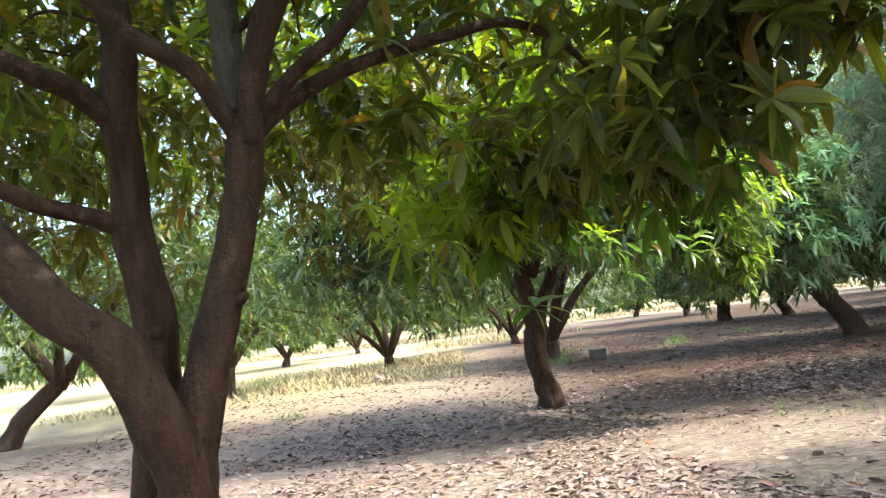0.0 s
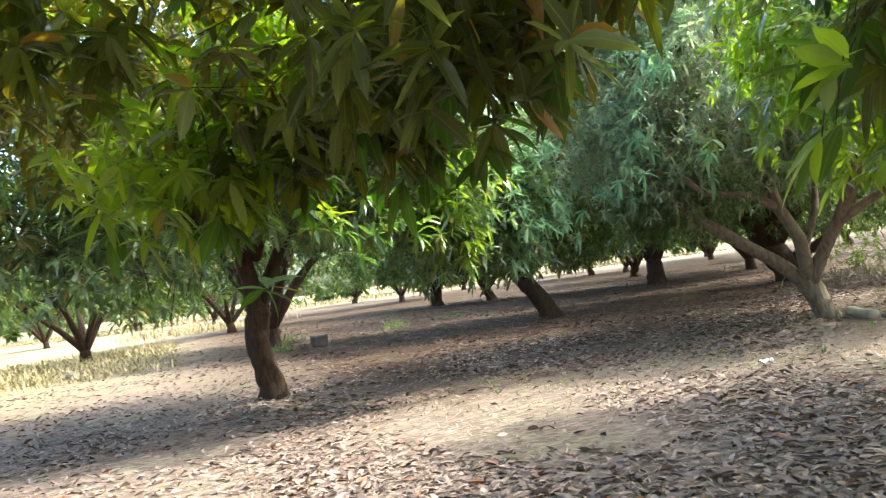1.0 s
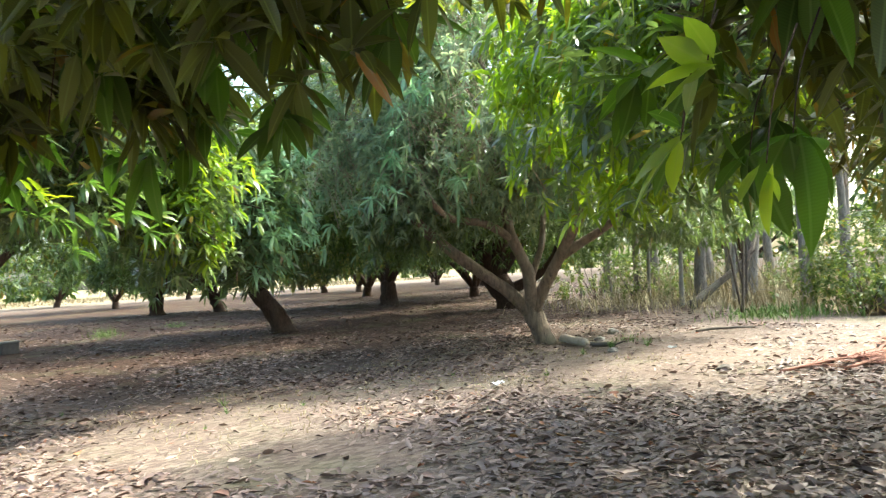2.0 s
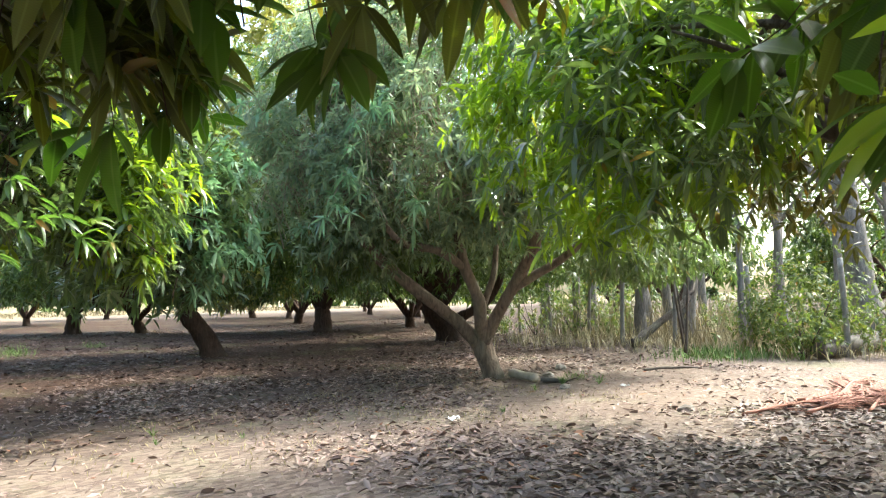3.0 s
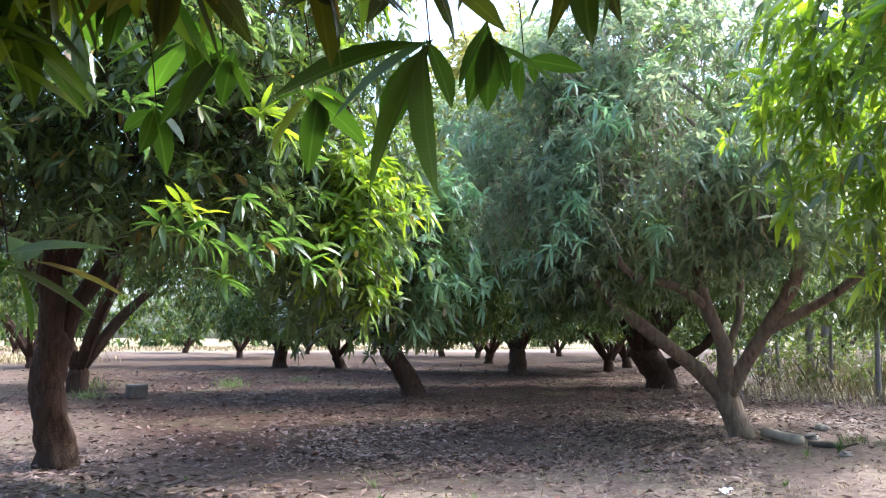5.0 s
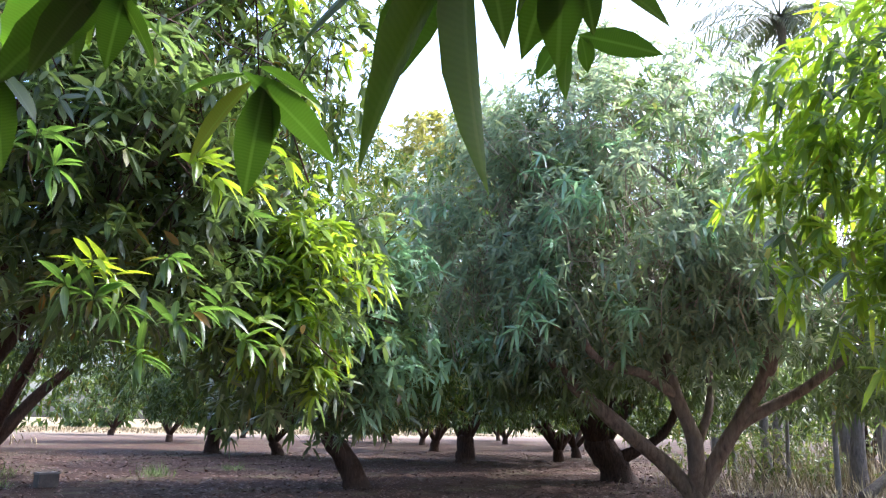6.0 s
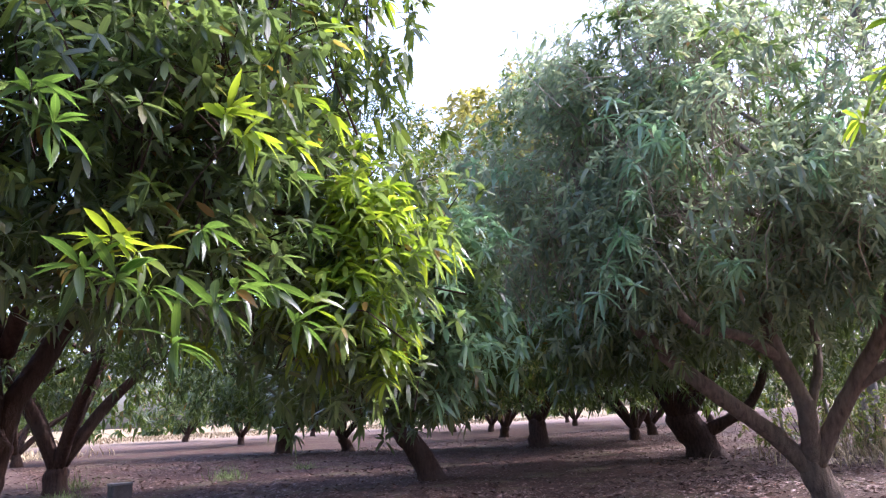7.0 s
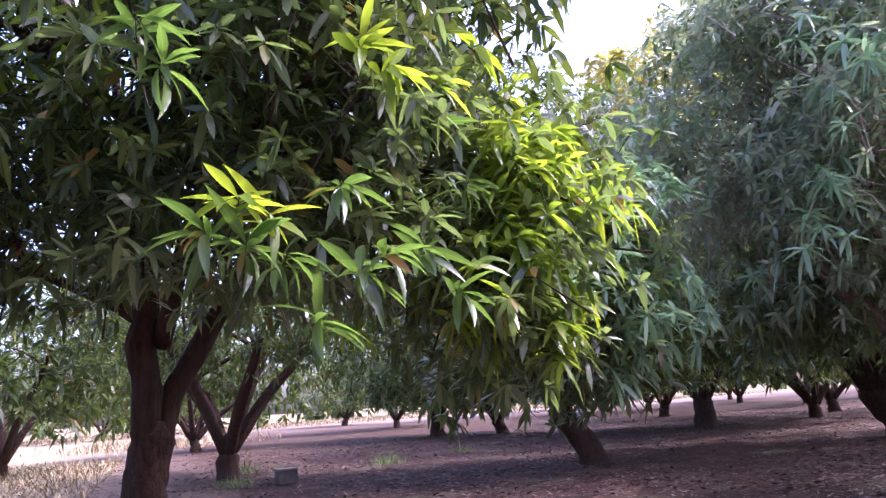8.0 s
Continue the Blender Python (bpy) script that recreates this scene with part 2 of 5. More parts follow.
LOG_DARK = plain_material("dark_log", (0.045, 0.036, 0.03), (0.14, 0.11, 0.09), 7.0)
FROND_RED = plain_material("dry_frond", (0.22, 0.08, 0.055), (0.40, 0.19, 0.14), per_island=True)
CONCRETE = plain_material("old_concrete", (0.16, 0.135, 0.115), (0.30, 0.27, 0.235), 5.0)
# darker concrete colour for the block's shaded sides
BLOCK_DARK = plain_material("shaded_concrete", (0.055, 0.042, 0.034), (0.13, 0.105, 0.085), 6.0)
STONE = plain_material("field_stone", (0.12, 0.10, 0.09), (0.30, 0.27, 0.24), 9.0)
PAPER = plain_material("scrap_paper", (0.55, 0.56, 0.58), (0.75, 0.76, 0.78), 9.0, 0.6)
TWIG_STRAW = plain_material("dry_twig", (0.20, 0.15, 0.10), (0.42, 0.34, 0.24), 9.0)
WIRE = plain_material("rusty_wire", (0.12, 0.09, 0.07), (0.22, 0.18, 0.15), 20.0, 0.6)


# ---- mesh builders ----
def ground_height(x, y):
    """The gentle swell of the orchard floor."""
    return 0.05 * math.sin(0.21 * x + 0.4) * math.cos(0.17 * y) - 0.03 + 0.02 * noise.noise((x * 0.7, y * 0.7, 0.3))


def mesh_object(name, verts, faces, mat, parent=None, uv=None, smooth=True):
    me = bpy.data.meshes.new(name)
    me.from_pydata(verts, [], faces)
    if smooth:
        me.polygons.foreach_set("use_smooth", np.ones(len(me.polygons), dtype=bool))
    if uv is not None:
        layer = me.uv_layers.new(name="UVMap")
        layer.data.foreach_set("uv", np.asarray(uv, dtype=np.float32)[np.asarray(faces).ravel()].ravel())
    me.materials.append(mat)
    ob = new(name, me)
    ob.parent = parent
    return ob


def part(name, bm, mat, parent, label=""):
    me = bpy.data.meshes.new(name)
    bm.to_mesh(me)
    bm.free()
    me.materials.append(mat)
    ob = new(name, me)
    ob.parent = parent
    return tagged(ob, label)


def thing(name, place, label, category, group="", kind=""):
    ob = new(name)
    ob.empty_display_size = 0.2
    ob.location = place
    return tagged(ob, label, category, group, kind)


def glide(points, steps):
    """Catmull-Rom through points of (x, y, z, radius)."""
    p = [np.array(q, dtype=float) for q in points]
    p = [2 * p[0] - p[1]] + p + [2 * p[-1] - p[-2]]
    out = []
    for i in range(1, len(p) - 2):
        for s in range(steps):
            u = s / steps
            out.append(0.5 * (2 * p[i] + (p[i + 1] - p[i - 1]) * u + (2 * p[i - 1] - 5 * p[i] + 4 * p[i + 1] - p[i + 2]) * u * u + (3 * p[i] - p[i - 1] - 3 * p[i + 1] + p[i + 2]) * u ** 3))
    out.append(p[-2])
    return out


def tube(points, sides=10, steps=5, rough=0.10, seed=0.0, flare=0.0):
    """Vertices and faces of a knotty, tapering limb along points of (x, y, z, radius)."""
    line = glide(points, steps)
    verts, faces = [], []
    ref = Vector((0.31, 0.77, 0.2))
    for i, q in enumerate(line):
        a, b = line[max(i - 1, 0)], line[min(i + 1, len(line) - 1)]
        d = Vector(b[:3] - a[:3]).normalized()
        s = d.cross(ref)
        s = s.normalized() if s.length > 0.05 else d.orthogonal().normalized()
        n = d.cross(s)
        for k in range(sides):
            w = 2 * math.pi * k / sides
            way = s * math.cos(w) + n * math.sin(w)
            r = q[3] * (1 + rough * 1.6 * noise.noise(Vector(q[:3]) * 3.1 + way * 1.3 + Vector((seed, seed, 0))) + rough * noise.noise(Vector(q[:3]) * 9 * min(1.0, 0.16 / max(q[3], 0.01)) + way * 2.2))
            if flare:
                h = max(0.0, 1 - i / (len(line) * 0.22))
                r *= 1 + flare * h * h * (1 + 0.5 * math.sin(3 * w + seed))
            verts.append(tuple(Vector(q[:3]) + way * r))
    rings = len(line)
    for i in range(rings - 1):
        for k in range(sides):
            k2 = (k + 1) % sides
            faces.append((i * sides + k, i * sides + k2, (i + 1) * sides + k2, (i + 1) * sides + k))
    faces.append(tuple(range(sides))[::-1])
    faces.append(tuple((rings - 1) * sides + k for k in range(sides)))
    return verts, faces


def limb(name, points, mat, parent, sides=10, steps=5, rough=0.10, flare=0.0, label=""):
    """points are given in the world; the part is stored relative to its thing."""
    base = parent.location if parent else Vector()
    pts = [(x - base.x, y - base.y, z - base.z, r) for x, y, z, r in points]
    v, f = tube(pts, sides, steps, rough, points[0][0] * 1.7, flare)
    return tagged(mesh_object(name, v, f, mat, parent), label)


# a leaf's cross-sections along its length: share of length, share of half width
FINE = ((0.0, 0.0), (0.16, 0.68), (0.42, 1.0), (0.74, 0.78), (1.0, 0.0))
MEDIUM = ((0.0, 0.0), (0.27, 0.92), (0.70, 0.84), (1.0, 0.0))
COARSE = ((0.0, 0.0), (0.46, 1.0), (1.0, 0.0))


def leaf_blades(base, way, up, length, width, droop, sections, fold=0.28, twist=None):
    """Blades for many leaves at once: vertices, triangles and uv."""
    n = len(base)
    side = np.cross(way, up)
    side /= np.linalg.norm(side, axis=1, keepdims=True) + 1e-9
    face = np.cross(side, way)
    cols, uvs, index, count = [], [], [], 0
    for u, w in sections:
        mid_line = base + way * (length * u)[:, None]
        mid_line[:, 2] -= droop * length * u * u
        if w == 0.0:
            cols.append(mid_line[:, None, :])
            uvs.append([(0.5, u)])
            index.append((count,))
            count += 1
        else:
            reach = side * (width * w * 0.5)[:, None]
            if np.isscalar(fold) and fold == 0:
                cols.append(np.stack([mid_line - reach, mid_line + reach], axis=1))
                uvs.append([(0.5 - 0.5 * w, u), (0.5 + 0.5 * w, u)])
                index.append((count, count + 1))
                count += 2
                continue
            lift = face * (width * w * 0.5 * np.broadcast_to(fold, n))[:, None]
            cols.append(np.stack([mid_line - reach + lift, mid_line, mid_line + reach + lift], axis=1))
            uvs.append([(0.5 - 0.5 * w, u), (0.5, u), (0.5 + 0.5 * w, u)])
            index.append((count, count + 1, count + 2))
            count += 3
    tri = []
    for a, b in zip(index[:-1], index[1:]):
        if len(a) == 1 and len(b) == 2:
            tri += [(a[0], b[1], b[0])]
        elif len(a) == 2 and len(b) == 1:
            tri += [(a[0], a[1], b[0])]
        elif len(a) == 2:
            tri += [(a[0], a[1], b[1]), (a[0], b[1], b[0])]
        elif len(a) == 1:
            tri += [(a[0], b[1], b[0]), (a[0], b[2], b[1])]
        elif len(b) == 1:
            tri += [(a[0], a[1], b[0]), (a[1], a[2], b[0])]
        else:
            tri += [(a[0], a[1], b[1]), (a[0], b[1], b[0]), (a[1], a[2], b[2]), (a[1], b[2], b[1])]
    verts = np.concatenate(cols, axis=1).reshape(-1, 3)
    tri = (np.array(tri)[None] + (np.arange(n) * count)[:, None, None]).reshape(-1, 3)
    uv = np.tile(np.array([q for row in uvs for q in row]), (n, 1))
    return verts, tri, uv


def unit(a):
    return a / (np.linalg.norm(a, axis=-1, keepdims=True) + 1e-9)


def whorls(rng, tips, axes, per, length, width, droop, spread=(45, 105)):
    """Leaves set in whorls about shoot tips: base, way, up, length, width, droop."""
    n = len(tips)
    k = np.tile(np.arange(per), n)
    which = np.repeat(np.arange(n), per)
    axis = axes[which]
    s = unit(np.cross(axis, rng.normal(size=(n, 3))[which]))
    t = np.cross(axis, s)
    ang = k * 2.39996 + rng.uniform(0, 6.28, n)[which] + rng.normal(0, 0.25, n * per)
    pol = np.radians(rng.uniform(spread[0], spread[1], n * per))
    ring = s * np.cos(ang)[:, None] + t * np.sin(ang)[:, None]
    way = unit(axis * np.cos(pol)[:, None] + ring * np.sin(pol)[:, None] + rng.normal(0, 0.08, (n * per, 3)))
    ln = length * rng.uniform(0.65, 1.2, n * per)
    base = tips[which] - axis * (rng.uniform(0, 0.32, n * per) * length)[:, None]
    up = ring * 0.5 + np.array([0, 0, 0.85]) + rng.normal(0, 0.35, (n * per, 3))
    return base, way, up, ln, width * ln / length * rng.uniform(0.85, 1.15, n * per), droop * rng.uniform(0.3, 1.6, n * per)


def crown_tips(rng, blobs, count, shell=0.32, ragged=0.12, hang=0.0, lowest=1.4, corridor=None, clump=0.2, bunch=6):
    """Shoot tips and their directions through the outer part of a crown made of several rounded masses."""
    weight = np.array([b[3] * b[4] + b[4] * b[5] + b[3] * b[5] for b in blobs])
    whole, count = count, max(count // bunch, 4)  # boughs first, each with a bunch of shoots
    pick = rng.choice(len(blobs), count, p=weight / weight.sum())
    c = np.array([b[:3] for b in blobs])[pick]
    r = np.array([b[3:6] for b in blobs])[pick]
    d = unit(rng.normal(size=(count, 3)))
    lump = np.array([noise.noise(Vector(q) * 1.0) for q in (c + d * r) * 0.9])
    depth = 1 - np.abs(rng.normal(0, shell, count)) + lump * ragged * 2.0
    tips = c + d * r * np.clip(depth, 0.2, 1.25)[:, None]
    again = rng.integers(0, count, whole)
    tips, d, r, lump, count = tips[again] + rng.normal(0, clump, (whole, 3)), d[again], r[again], lump[again], whole
    axes = unit(unit(d / r) + np.array([0, 0, 0.35 - hang]) + rng.normal(0, 0.4, (count, 3)))
    keep = tips[:, 2] > lowest + 0.18 * lump
    for b in blobs:  # thin the hidden heart of the crown
        q = (tips - np.array(b[:3])) / np.array(b[3:6])
        keep &= (np.linalg.norm(q, axis=1) > 0.5) | (rng.random(count) < 0.35)
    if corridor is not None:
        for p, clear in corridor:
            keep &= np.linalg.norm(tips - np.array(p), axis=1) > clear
    return tips[keep], axes[keep]


def crown(name, parent, rng, blobs, count, per, length, width, mat, sections=MEDIUM, droop=0.35, label="", **how):
    tips, axes = crown_tips(rng, blobs, count, **how)
    tips = tips - np.array(parent.location)
    v, f, uv = leaf_blades(*whorls(rng, tips, axes, per, length, width, droop), sections, 0.28 if sections is FINE else 0)
    ob = mesh_object(name, v, f, mat, parent, uv)
    tagged(ob, label, kind="stuff")
    return tips, axes


def twigs(parent, rng, tips, axes, mat, share=0.5, length=0.6, radius=0.006):
    """Thin shoots that carry the whorls back into the crown."""
    keep = (rng.random(len(tips)) < share) & (tips[:, 2] > tips[:, 2].min() + length * 1.1)
    t, a = tips[keep], axes[keep]
    n = len(t)
    mid_p = t - a * length * 0.5 + rng.normal(0, 0.04, (n, 3))
    end = mid_p - unit(a + np.array([0, 0, 0.5]) + rng.normal(0, 0.3, (n, 3))) * length * 0.6
    s = unit(np.cross(a, rng.normal(size=(n, 3))))
    q = np.cross(a, s)
    rings = []
    for p, r in ((t, radius * 0.6), (mid_p, radius), (end, radius * 1.6)):
        rings += [p + (s * math.cos(w) + q * math.sin(w)) * r for w in (0, 2.094, 4.189)]
    v = np.stack(rings, axis=1).reshape(-1, 3)
    tri = []
    for i in (0, 3):
        for k in range(3):
            a0, b0 = i + k, i + (k + 1) % 3
            tri += [(a0, b0, b0 + 3), (a0, b0 + 3, a0 + 3)]
    f = (np.array(tri)[None] + (np.arange(n) * 9)[:, None, None]).reshape(-1, 3)
    tagged(mesh_object("twig", v, f, mat, parent), kind="stuff")


def branches(parent, rng, roots, blobs, count, mat, radius):
    """Secondary branches from points on the limbs (x, y, z, r) out into the crown."""
    for i in range(count):
        x, y, z, r = roots[i % len(roots)]
        b = blobs[int(rng.integers(len(blobs)))]
        d = rng.normal(size=3)
        d[2] = abs(d[2]) * 0.6 + 0.1
        d /= np.linalg.norm(d)
        e = np.array(b[:3]) + d * np.array(b[3:6]) * rng.uniform(0.6, 0.85)
        s = np.array([x, y, z])
        m1 = s + (e - s) * 0.35 + np.array([*rng.normal(0, 0.12, 2), 0.25]) * np.linalg.norm(e - s) * 0.3
        m2 = s + (e - s) * 0.7 + np.array([*rng.normal(0, 0.12, 2), 0.15]) * np.linalg.norm(e - s) * 0.3
        r0 = min(r * 0.8, radius)
        limb("branch", [(*s, r0), (*m1, r0 * 0.7), (*m2, r0 * 0.45), (*e, r0 * 0.2)], mat, parent, 6, 3, 0.08)


# ---- ground ----
def build_ground():
    near = np.unique(np.concatenate([np.linspace(-14, 30, 89), np.linspace(-60, 90, 51), np.array([-2500, -900, -350, -140, 160, 400, 1000, 2500])]))
    deep = np.unique(np.concatenate([np.linspace(-6, 36, 85), np.linspace(-60, 120, 61), np.array([-2500, -900, -300, -120, 200, 450, 1000, 2500])]))
    verts = [(x, y, ground_height(x, y) if abs(x) < 100 and abs(y) < 130 else -0.03) for y in deep for x in near]
    w = len(near)
    faces = [(j * w + i, j * w + i + 1, (j + 1) * w + i + 1, (j + 1) * w + i) for j in range(len(deep) - 1) for i in range(w - 1)]
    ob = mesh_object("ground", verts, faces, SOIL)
    tagged(ob, "pinkish brown bare orchard soil with trodden dry leaves", "ground", kind="structure")


build_ground()


def build_litter():
    """Dry curled mango leaves lying thick under the trees."""
    rng = np.random.default_rng(11)

    def lay(name, x, y, long, sections, curl, mat):
        n = len(x)
        z = np.array([ground_height(a, b) for a, b in zip(x, y)]) + rng.uniform(0.004, 0.03, n)
        a = rng.uniform(0, 6.283, n)
        way = unit(np.stack([np.cos(a), np.sin(a), rng.normal(0, 0.16, n)], axis=1))
        up = unit(np.stack([rng.normal(0, 0.38, n), rng.normal(0, 0.38, n), np.ones(n)], axis=1))
        ln = long[0] + (long[1] - long[0]) * rng.random(n) ** 1.4
        bend = np.abs(rng.normal(0.0, 0.17, n)) * np.where(rng.random(n) < 0.6, 1, -0.5)
        fold = rng.normal(0.12, 0.5, n) if curl else 0
        v, f, uv = leaf_blades(np.stack([x, y, z + np.maximum(bend, 0) * ln * 0.4], axis=1) - way * (ln * 0.5)[:, None], way, up, ln, ln * rng.uniform(0.12, 0.48, n), bend, sections, fold)
        tagged(mesh_object(name, v, f, mat, None, uv), "dry curled grey-brown mango leaves scattered on soil", "leaf litter", kind="stuff")

    n = 165000
    x, y = rng.uniform(-3, 14, n), 1.0 + 13 * rng.random(n) ** 1.25
    dens = np.array([noise.noise((a * 0.5, b * 0.5, 5.0)) for a, b in zip(x, y)])
    # the leaves lie thickest under the tree beside the clearing and thin out on the bare track
    thick = np.exp(-((x - 4.5) / 3.6) ** 2 - ((y - 3.6) / 2.0) ** 2)
    bare = np.exp(-((x - 10.5) / 3.2) ** 2 - ((y - 6.4) / 1.9) ** 2) + 0.7 * np.exp(-((x - 3.2) / 2.6) ** 2 - ((y - 7.6) / 1.2) ** 2)
    keep = rng.random(n) < np.clip(0.30 + dens * 0.9 + thick * 1.1 - bare * 0.48, 0.06, 1.0) * np.clip((15 - y) / 6, 0.2, 1)
    close = keep & (y < 6.5)
    lay("fallen_leaves", x[close], y[close], (0.04, 0.135), MEDIUM, True, LITTER)
    keep &= y >= 6.5
    lay("fallen_leaves", x[keep], y[keep], (0.05, 0.13), COARSE, True, LITTER)
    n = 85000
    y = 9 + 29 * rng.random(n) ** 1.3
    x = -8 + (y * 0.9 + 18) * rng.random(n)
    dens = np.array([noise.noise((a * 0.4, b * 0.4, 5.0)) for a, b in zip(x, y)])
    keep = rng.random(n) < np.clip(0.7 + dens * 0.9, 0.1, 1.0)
    lay("distant_leaf_litter", x[keep], y[keep], (0.06, 0.15), COARSE, False, LITTER_SHADED)


build_litter()


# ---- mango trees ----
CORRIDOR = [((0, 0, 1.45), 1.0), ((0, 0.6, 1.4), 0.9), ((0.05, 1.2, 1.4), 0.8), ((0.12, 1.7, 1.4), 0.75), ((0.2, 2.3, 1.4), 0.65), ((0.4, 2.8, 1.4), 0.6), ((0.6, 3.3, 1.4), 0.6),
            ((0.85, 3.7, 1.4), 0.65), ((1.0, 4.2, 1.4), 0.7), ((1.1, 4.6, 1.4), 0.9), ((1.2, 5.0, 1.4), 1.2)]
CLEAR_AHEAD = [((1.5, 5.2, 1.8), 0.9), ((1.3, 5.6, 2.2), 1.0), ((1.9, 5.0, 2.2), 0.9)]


def near_leaf_mesh(mat, wide=0.074, droop=0.18, fold=0.22):
    """One large mango leaf with a curved blade, 0.24 m long, along +x."""
    v, f, uv = leaf_blades(np.zeros((1, 3)), np.array([[1.0, 0, 0]]), np.array([[0, 0, 1.0]]), np.array([0.24]), np.array([wide]), np.array([droop]),
                           ((0.0, 0.0), (0.08, 0.22), (0.22, 0.70), (0.42, 1.0), (0.62, 0.95), (0.8, 0.62), (0.92, 0.25), (1.0, 0.0)), fold)
    me = bpy.data.meshes.new("leaf")
    me.from_pydata(v, [], f)
    me.polygons.foreach_set("use_smooth", np.ones(len(me.polygons), dtype=bool))
    me.uv_layers.new(name="UVMap").data.foreach_set("uv", uv[f.ravel()].astype(np.float32).ravel())
    me.materials.append(mat)
    return me


LEAF_MESH, BRIGHT_MESH, TIP_MESH, SHOOT_MESH = near_leaf_mesh(LEAF_NEAR), near_leaf_mesh(LEAF_TIP, 0.07), near_leaf_mesh(LEAF_TIP, 0.046, 0.42, 0.35), near_leaf_mesh(LEAF_MID, 0.048, 0.5, 0.35)


def sprig(parent, rng, tip, axis, count, size=1.0, blade=None):
    """A hanging shoot with single large leaves, each a part of its own."""
    tip, axis = np.array(tip, dtype=float), unit(np.array(axis, dtype=float))
    b, w, u, ln, wd, dr = whorls(rng, tip[None], axis[None], count, 0.24, 0.06, 0.2, (25, 95))
    base = np.array(parent.location)
    for i in range(count):
        x = unit(w[i] + np.array([0, 0, -0.35]))
        out = w[i] - axis * np.dot(w[i], axis)
        y = unit(np.cross(out * 0.8 + np.array([0, 0, 0.8]) + rng.normal(0, 0.15, 3), x))
        z = np.cross(x, y)
        s = size * ln[i] / 0.24
        ob = new("leaf", blade or LEAF_MESH)
        ob.parent = parent
        ob.matrix_local = Matrix(((x[0] * s, y[0] * s, z[0] * s, b[i][0] - base[0]), (x[1] * s, y[1] * s, z[1] * s, b[i][1] - base[1]), (x[2] * s, y[2] * s, z[2] * s, b[i][2] - base[2]), (0, 0, 0, 1)))
    e = tip - axis * 0.25
    g = e - axis * 0.2 + np.array([0, 0, 0.25])
    limb("shoot", [(*tip, 0.0015), (*e, 0.002), (*g, 0.0025)], BARK_DARK, parent, 5, 3, 0.05)


# nodes of hanging shoots and the tips of their leaves
SHOOTS_NEAR = [
    ((1.11, 3.97, 1.95), [(1.12, 4.04, 1.65), (0.97, 4.06, 1.67), (0.96, 4.18, 1.86), (0.84, 4.17, 1.9), (1.08, 4.15, 1.81), (1.22, 4.03, 1.87)]),
    ((1.06, 3.33, 1.98), [(1.17, 3.26, 1.87), (1.2, 3.26, 1.96), (1.06, 3.36, 1.83), (1.15, 3.29, 1.88), (0.94, 3.36, 1.97), (1.03, 3.37, 1.89)]),
    ((1.02, 3.4, 1.87), [(1.0, 3.42, 1.72), (1.04, 3.39, 1.75), (0.99, 3.47, 1.85), (0.93, 3.46, 1.78), (0.91, 3.46, 1.91)]),
    ((0.85, 4.56, 2.07), [(0.8, 4.67, 1.99), (0.87, 4.66, 1.98), (0.71, 4.68, 1.92), (0.75, 4.65, 1.93), (0.95, 4.56, 1.96)]),
    ((0.72, 4.69, 1.94), [(0.8, 4.67, 1.87), (0.65, 4.77, 1.9), (0.78, 4.74, 1.79), (0.7, 4.69, 1.82)]),
    ((1.27, 3.99, 2.03), [(1.33, 4.07, 1.88), (1.31, 4.1, 1.9), (1.36, 4.01, 1.92), (1.44, 3.95, 1.96), (1.21, 4.05, 1.91)]),
    ((1.63, 4.31, 2.15), [(1.65, 4.38, 2.04), (1.53, 4.37, 2.11), (1.61, 4.41, 2.09), (1.78, 4.23, 2.13), (1.69, 4.32, 2.09)]),
    ((1.19, 4.79, 2.1), [(1.22, 4.91, 1.89), (1.07, 4.9, 1.94), (1.04, 4.85, 2.06), (1.39, 4.79, 1.99), (1.31, 4.7, 2.06), (1.26, 4.85, 2.0)]),
    ((0.41, 4.42, 1.5), [(0.27, 4.43, 1.54), (0.48, 4.37, 1.35), (0.58, 4.4, 1.42), (0.64, 4.44, 1.47), (0.62, 4.48, 1.58), (0.28, 4.53, 1.43), (0.45, 4.61, 1.6)]),
    ((0.88, 2.49, 1.8), [(0.88, 2.55, 1.68), (0.88, 2.61, 1.72), (0.83, 2.64, 1.73), (0.95, 2.46, 1.7), (0.99, 2.46, 1.76), (0.91, 2.62, 1.78), (0.99, 2.55, 1.77)]),
    ((1.11, 2.85, 1.96), [(1.22, 2.82, 1.82), (1.1, 2.9, 1.76), (1.07, 2.96, 1.85), (1.27, 2.82, 1.94), (1.29, 2.88, 1.89), (1.05, 3.01, 1.92), (1.2, 2.88, 2.07)]),
    ((0.97, 2.15, 1.96), [(0.93, 2.25, 1.78), (1.01, 2.22, 1.81), (1.07, 2.17, 1.88), (1.01, 2.28, 1.89), (0.95, 2.32, 1.92), (1.11, 2.04, 1.93)]),
]
SHOOTS_SUNLIT = [
    ((1.38, 1.73, 1.64), [(1.31, 1.84, 1.51), (1.36, 1.86, 1.58), (1.33, 1.74, 1.54)]),
    ((1.42, 1.68, 1.8), [(1.4, 1.81, 1.79), (1.35, 1.77, 1.72), (1.4, 1.74, 1.7), (1.47, 1.66, 1.83), (1.37, 1.69, 1.89), (1.36, 1.75, 1.86)]),
    ((1.41, 1.57, 1.57), [(1.35, 1.57, 1.44), (1.41, 1.64, 1.51), (1.43, 1.55, 1.5)]),
]
